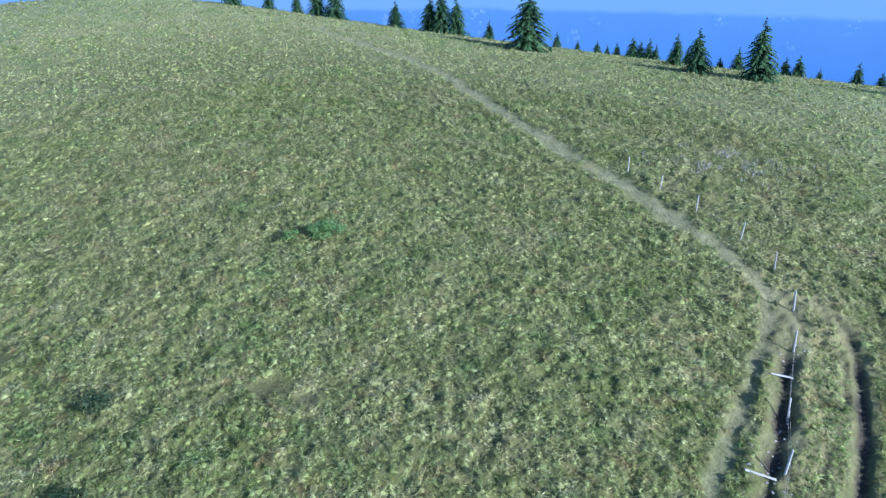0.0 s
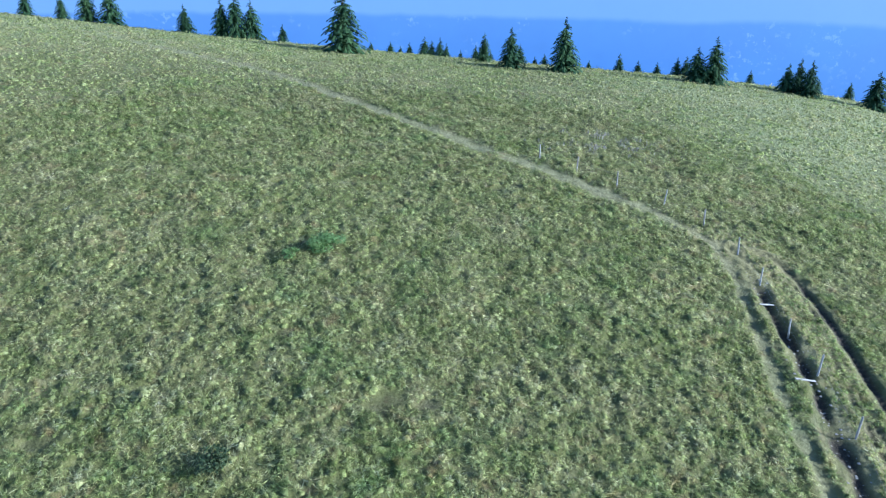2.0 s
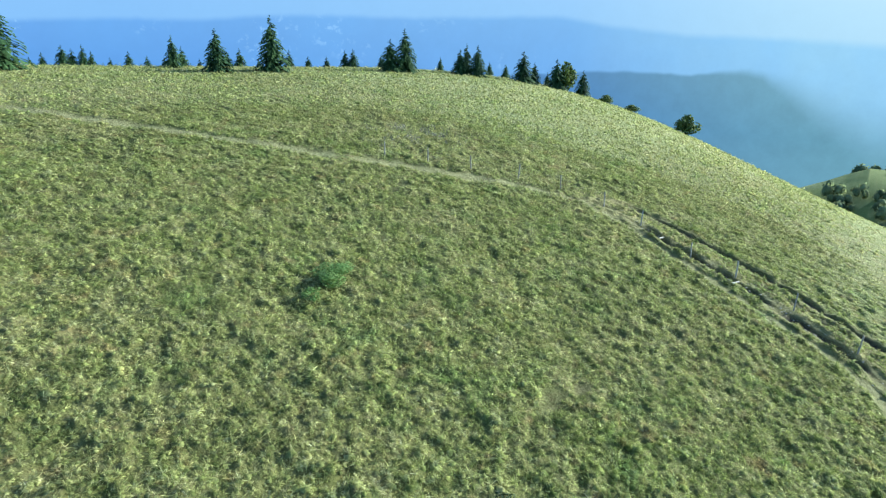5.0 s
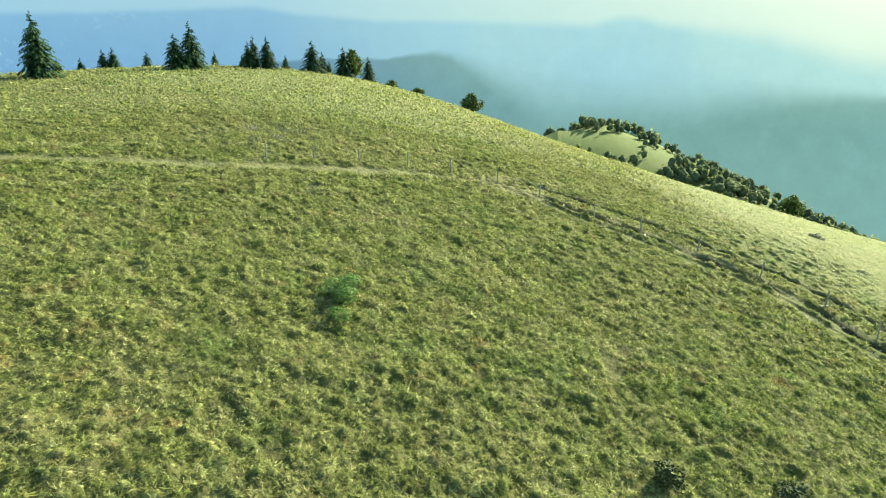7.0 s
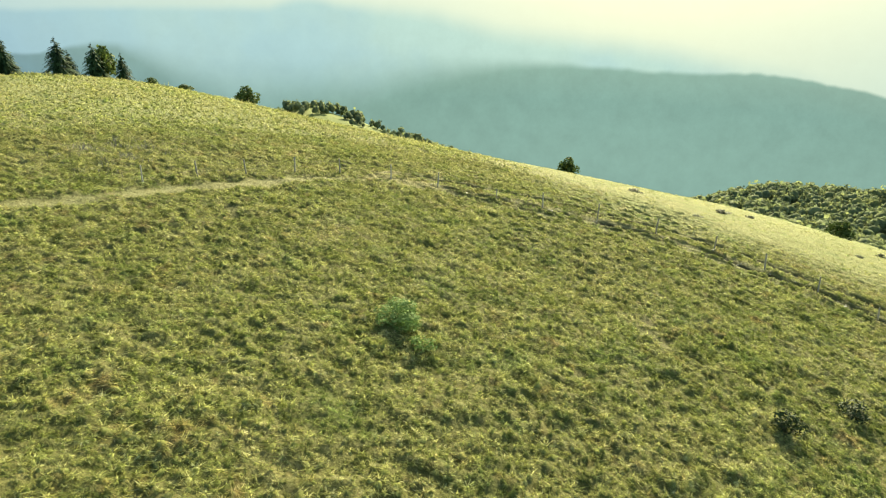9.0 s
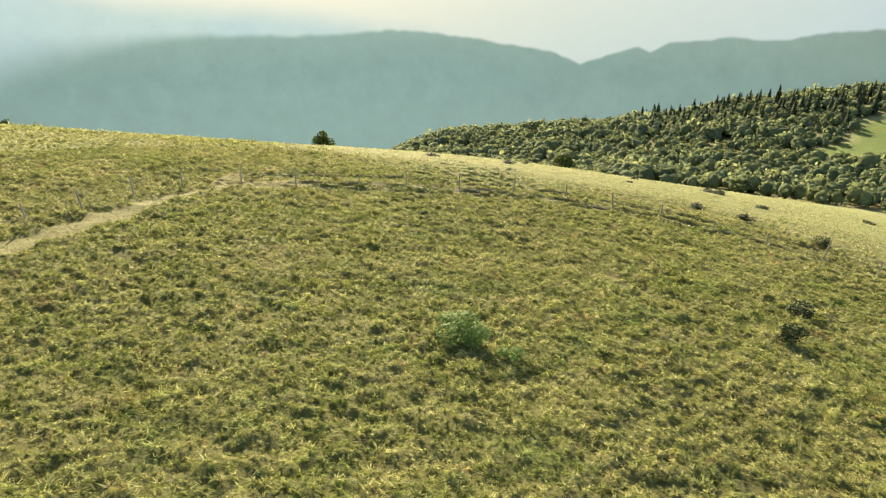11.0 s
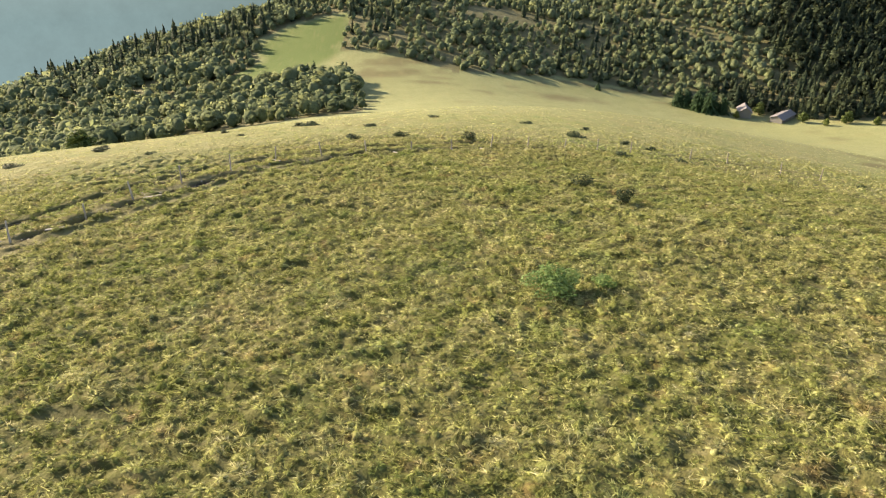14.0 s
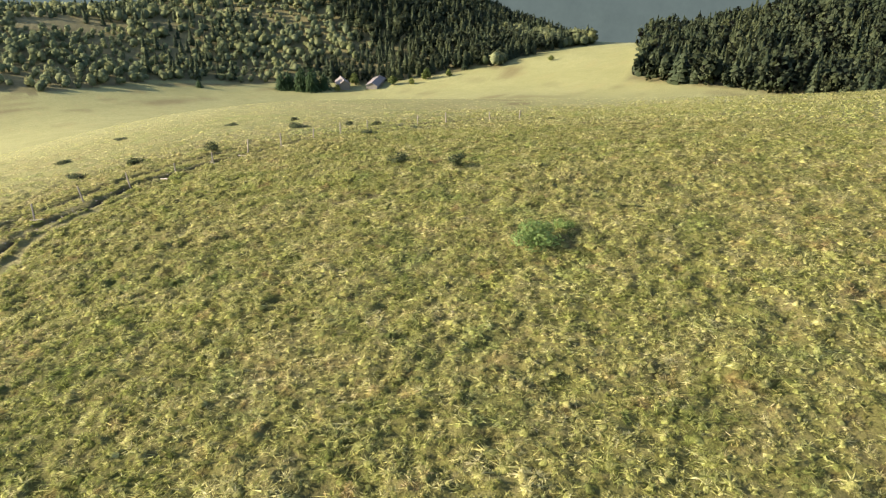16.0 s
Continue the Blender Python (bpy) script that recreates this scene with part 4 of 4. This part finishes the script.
wood("belt_wood", BELT, 4.6, 7, LEAFY, (6, 10), (0.8, 1.05), FAR_LEAVES, "belt of broadleaf trees along the field edge")
wood("shaded_wood", SHADE_HILL, 8.0, 8, SOFT, (9, 14), (1.0, 1.4), DARK_NEEDLES, "dark conifer forest on the shaded hill")
wood("spur_wood", SPUR, 10.0, 6, LEAFY, (8, 14), (0.8, 1.1), FAR_LEAVES, "scattered woods on the distant spur", lambda x, y: grain(x, y, 45, 18) + 0.5 * grain(x, y, 14, 19) > 0.80)


# ---- farm and single trees in the valley ----
def block(x0, y0, z0, x1, y1, z1):
    bm = bmesh.new()
    bmesh.ops.create_cube(bm, size=1)
    bmesh.ops.scale(bm, vec=(x1 - x0, y1 - y0, z1 - z0), verts=bm.verts)
    bmesh.ops.translate(bm, vec=((x0 + x1) / 2, (y0 + y1) / 2, (z0 + z1) / 2), verts=bm.verts)
    bmesh.ops.bevel(bm, geom=list(bm.edges), offset=0.02, segments=1, affect="EDGES")
    return bm


def farm_house(x, y, turn, length, width, high, rise, label):
    thing = tagged(new("farm_building"), label, "building", "farm buildings")
    thing.matrix_basis = pose(x, y, float(land(x, y)) - 0.2, 0, 0, turn)
    part("wall", block(-length / 2, -width / 2, 0, length / 2, width / 2, high), WALL, thing)
    bm = bmesh.new()
    e, o = 0.5, 0.16
    for side in (-1, 1):
        a = [bm.verts.new(v) for v in ((-length / 2 - e, side * (width / 2 + e), high - 0.25), (length / 2 + e, side * (width / 2 + e), high - 0.25), (length / 2 + e, 0, high + rise), (-length / 2 - e, 0, high + rise))]
        b = [bm.verts.new(v.co + Vector((0, 0, o))) for v in a]
        bm.faces.new(a), bm.faces.new(b)
        for k in range(4):
            bm.faces.new((a[k], a[(k + 1) % 4], b[(k + 1) % 4], b[k]))
    bmesh.ops.recalc_face_normals(bm, faces=bm.faces)
    part("roof", bm, ROOF, thing)
    for side in (-1, 1):
        bm = bmesh.new()
        tri = [bm.verts.new((side * length / 2, yy, zz)) for yy, zz in ((-width / 2, high), (width / 2, high), (0, high + rise - 0.1))]
        back = [bm.verts.new(v.co - Vector((side * 0.2, 0, 0))) for v in tri]
        bm.faces.new(tri), bm.faces.new(back)
        for k in range(3):
            bm.faces.new((tri[k], tri[(k + 1) % 3], back[(k + 1) % 3], back[k]))
        part("gable", bm, WALL, thing)
    n = max(2, int(length / 3.5))
    for k in range(n):
        cx = -length / 2 + length * (k + 0.5) / n
        part("window", block(cx - 0.5, width / 2 - 0.05, 1.0, cx + 0.5, width / 2 + 0.04, 2.2), BARK, thing, "dark window")


farm_house(-203, -246, 38, 15, 6, 2.4, 1.3, "low pale farm building with a grey roof by the trees")
farm_house(-187, -254, 70, 8, 6, 3.2, 2.4, "small farmhouse with a steep grey roof among trees")
VALLEY_TREES = [(25, -261, 7.6, 1), (28, -263, 6.0, 0), (-119, -281, 4.6, 2), (-166, -262, 12, 2), (-170, -259, 13, 2), (-174, -262, 12, 0), (-162, -267, 11, 2), (-169, -266, 13, 0), (-178, -258, 10, 2), (-158, -268, 10, 2)]
for x, y, high, kind in VALLEY_TREES:
    ob = repeat(SPRUCES[kind], sized(x, y, float(land(x, y)) - 0.1, x, high * 1.15, high))
    tagged(ob, "dark conifer standing in the valley field", group="valley conifers")
for k, (x, y, wide, high) in enumerate([(-196, -256, 6, 6), (-210, -240, 5.5, 5), (-228, -233, 6, 6), (-217, -232, 3.5, 3.4), (-239, -227, 4, 4), (-181, -250, 4, 3.5), (-290, -198, 3.4, 3.0)]):
    ob = repeat(ROUND_TREE, sized(x, y, float(land(x, y)) - 0.1, k * 1.3, wide, high))
    tagged(ob, "rounded green tree beside the farm in the valley", group="farm trees")


# ---- loose stones in the ditch ----
def rubble():
    r = np.random.RandomState(77)
    corner = np.array([(1, 0, 0), (0.2, 0.9, 0.1), (-0.9, 0.3, 0), (-0.4, -0.9, 0.1), (0.5, -0.7, 0), (0.1, 0.1, 0.75)])
    side = np.array([(0, 1, 5), (1, 2, 5), (2, 3, 5), (3, 4, 5), (4, 0, 5)])
    k = r.randint(10, len(DITCH) - 30, 900)
    x, y = DITCH[k, 0] + r.normal(0, 0.42, 900), DITCH[k, 1] + r.normal(0, 0.42, 900)
    keep = grain(x, y, 3.0, 26) > 0.38
    x, y = x[keep], y[keep]
    n = len(x)
    wide = 0.03 + 0.09 * r.uniform(size=n) ** 2.5
    rows = np.stack([x, y, turf(x, y) - 0.01, r.uniform(0, 6.28, n), wide, wide * r.uniform(0.6, 1.1, n)], 1)
    tagged(new("ditch_stones", bulk_mesh("ditch_stones", *scatter((corner, side), rows), STONE)), "pale loose stones and clods in the ditch", "stones", kind="stuff")


rubble()


# ---- bleached stalks beside the track ----
def stalks():
    r = np.random.RandomState(31)
    n = 1500
    x, y = 24 + r.normal(0, 3.2, n), 59.5 + r.normal(0, 2.4, n)
    keep = (grain(x, y, 1.3, 36) + 0.4 * grain(x, y, 0.5, 37) > 0.86) & (wear(x, y)[0] < 0.4)
    x, y = x[keep], y[keep]
    n = len(x)
    corner = np.array([(-0.05, 0, 0), (0.05, 0, 0), (0.22, 0.10, 1.0), (0, -0.05, 0), (0, 0.05, 0), (-0.15, 0.14, 0.85)])
    rows = np.stack([x, y, turf(x, y) - 0.02, r.uniform(0, 6.28, n), r.uniform(0.25, 0.5, n), r.uniform(0.25, 0.55, n)], 1)
    tagged(new("dry_stalks", bulk_mesh("dry_stalks", *scatter((corner, np.array([(0, 1, 2), (3, 4, 5)])), rows), GREY_WOOD)), "bleached dry weed stalks beside the track", "weeds", kind="stuff")


stalks()


# ---- grass ----
def tufts(name, x, y, r, blades, girth, thick, label, seed, spread=0.22, pale=0.0):
    """Tussocks: uneven domes of matted leaves with longer blades arching out of them."""
    n = len(x)
    track, mud, _ = wear(x, y)
    ok = (track < 0.12 + 0.4 * r.uniform(size=n)) & (mud < 0.35) & (bare(x, y) < 0.6 * r.uniform(size=n) + 0.1) & (off_line(x, y, DITCH)[0] > 0.75) & (off_line(x, y, RUT)[0] > 0.65)
    ok &= r.uniform(size=n) > 0.72 * outfield(x, y)
    x, y = x[ok], y[ok]
    n = len(x)
    z = turf(x, y)
    short = outfield(x, y)
    rise_x, rise_y = land(x + 0.5, y) - land(x - 0.5, y), land(x, y + 0.5) - land(x, y - 0.5)
    lush = 0.55 + 0.5 * grain(x, y, 1.1, seed) + 0.4 * grain(x, y, 5.0, seed + 1)
    rad = girth * (0.5 + 1.0 * r.uniform(size=n) ** 2) * lush * (1 - 0.45 * short) * np.where(r.uniform(size=n) < 0.02, 1.5, 1.0)
    high = rad * r.uniform(0.45, 0.95, n) * (1 - 0.4 * short)
    tone = np.clip(0.48 + pale + 0.15 * short + 0.22 * np.clip((25 - y) / 50, 0, 1) + 0.5 * (grain(x, y, 0.8, seed + 3) - 0.5) + r.normal(0, spread, n), 0, 1)

    # the matted base: a low dome with its crown off the middle
    a = r.uniform(0, 6.28, (n, 1)) + np.arange(5)[None] * 1.2566 + r.uniform(-0.3, 0.3, (n, 5))
    k = rad[:, None] * r.uniform(0.4, 0.85, (n, 5))
    lean_x, lean_y = r.normal(0, 0.25, n) * rad, r.normal(0, 0.25, n) * rad
    dx, dy = np.cos(a) * k, np.sin(a) * k
    co = np.stack([x[:, None] + dx, y[:, None] + dy, z[:, None] - 0.03 + rise_x[:, None] * dx + rise_y[:, None] * dy], 2)
    co = np.concatenate([co, np.stack([x + lean_x, y + lean_y, z + 0.5 * high], 1)[:, None]], 1)
    sway = np.stack([np.cos(a) - rise_x[:, None], np.sin(a) - rise_y[:, None], np.full((n, 5), 0.7)], 2)
    sway = np.concatenate([sway, np.stack([-rise_x, -rise_y, np.ones(n)], 1)[:, None]], 1)
    tris = (np.array([(q, (q + 1) % 5, 5) for q in range(5)])[None] + (np.arange(n) * 6)[:, None, None]).reshape(-1, 3)
    co, sway = co.reshape(-1, 3), sway.reshape(-1, 3)
    sway = sway + r.normal(0, 0.2, sway.shape)
    # bases kept a step darker in tone than the blades over them
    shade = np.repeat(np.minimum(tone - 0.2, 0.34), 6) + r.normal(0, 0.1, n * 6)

    # the blades, fanning out of the crown and drooping past the rim
    nb = n * blades
    cx, cy, cz, fu, hi, rx, ry = (np.repeat(v, blades) for v in (x + 0.7 * lean_x, y + 0.7 * lean_y, z, rad, high, rise_x, rise_y))
    a = r.uniform(0, 6.2832, nb)
    out = r.uniform(0, 1, nb)
    b = a + r.normal(0, 0.5, nb)
    f0, f1 = fu * 0.55 * out, fu * (0.35 + 0.95 * out) * r.uniform(0.7, 1.3, nb)
    fx, fy = cx + np.cos(a) * f0, cy + np.sin(a) * f0
    foot = np.stack([fx, fy, cz + rx * (fx - cx) + ry * (fy - cy) + hi * (0.72 - 0.4 * out)], 1)
    w = thick * r.uniform(0.6, 1.5, nb)
    side = np.stack([-np.sin(b) * w, np.cos(b) * w, r.normal(0, 0.5, nb) * w], 1)
    gx, gy = np.cos(a) * f0 + np.cos(b) * f1, np.sin(a) * f0 + np.sin(b) * f1
    tip = np.stack([cx + gx, cy + gy, cz + rx * gx + ry * gy + hi * (1.35 - 1.15 * out) * r.uniform(0.7, 1.4, nb)], 1)
    leaf = np.stack([foot - side, foot + side, tip], 1).reshape(-1, 3)
    tilt = np.stack([np.cos(a) * out * 0.8 - rx, np.sin(a) * out * 0.8 - ry, np.ones(nb)], 1) + r.normal(0, 0.25, (nb, 3))
    tris = np.vstack([tris, len(co) + np.arange(nb * 3).reshape(-1, 3)])
    co = np.vstack([co, leaf])
    sway = np.vstack([sway, np.repeat(tilt, 3, 0)])
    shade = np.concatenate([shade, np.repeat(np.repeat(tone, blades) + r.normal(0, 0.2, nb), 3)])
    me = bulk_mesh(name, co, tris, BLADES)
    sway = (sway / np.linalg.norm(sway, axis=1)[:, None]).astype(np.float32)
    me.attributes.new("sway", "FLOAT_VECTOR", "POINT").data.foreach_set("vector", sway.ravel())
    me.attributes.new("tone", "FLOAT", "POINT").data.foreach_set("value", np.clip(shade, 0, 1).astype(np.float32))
    me.polygons.foreach_set("use_smooth", np.ones(len(tris), bool))
    tagged(new(name, me), label, "grass", kind="stuff")


def sow(r, lo, hi, spacing):
    """Plan points round the middle of the pasture, between two radii, roughly even."""
    gx, gy = np.meshgrid(np.arange(-hi, hi, spacing), np.arange(-hi, hi, spacing))
    gx, gy = gx.ravel() + r.uniform(-0.5, 0.5, gx.size) * spacing, gy.ravel() + r.uniform(-0.5, 0.5, gy.size) * spacing
    gx, gy = 0.86 * gx - 0.51 * gy - 3, 0.51 * gx + 0.86 * gy + 42
    d = np.hypot(gx + 3, gy - 42)
    ok = (d < hi) & (d >= lo)
    return gx[ok], gy[ok]


seeds = np.random.RandomState(12)
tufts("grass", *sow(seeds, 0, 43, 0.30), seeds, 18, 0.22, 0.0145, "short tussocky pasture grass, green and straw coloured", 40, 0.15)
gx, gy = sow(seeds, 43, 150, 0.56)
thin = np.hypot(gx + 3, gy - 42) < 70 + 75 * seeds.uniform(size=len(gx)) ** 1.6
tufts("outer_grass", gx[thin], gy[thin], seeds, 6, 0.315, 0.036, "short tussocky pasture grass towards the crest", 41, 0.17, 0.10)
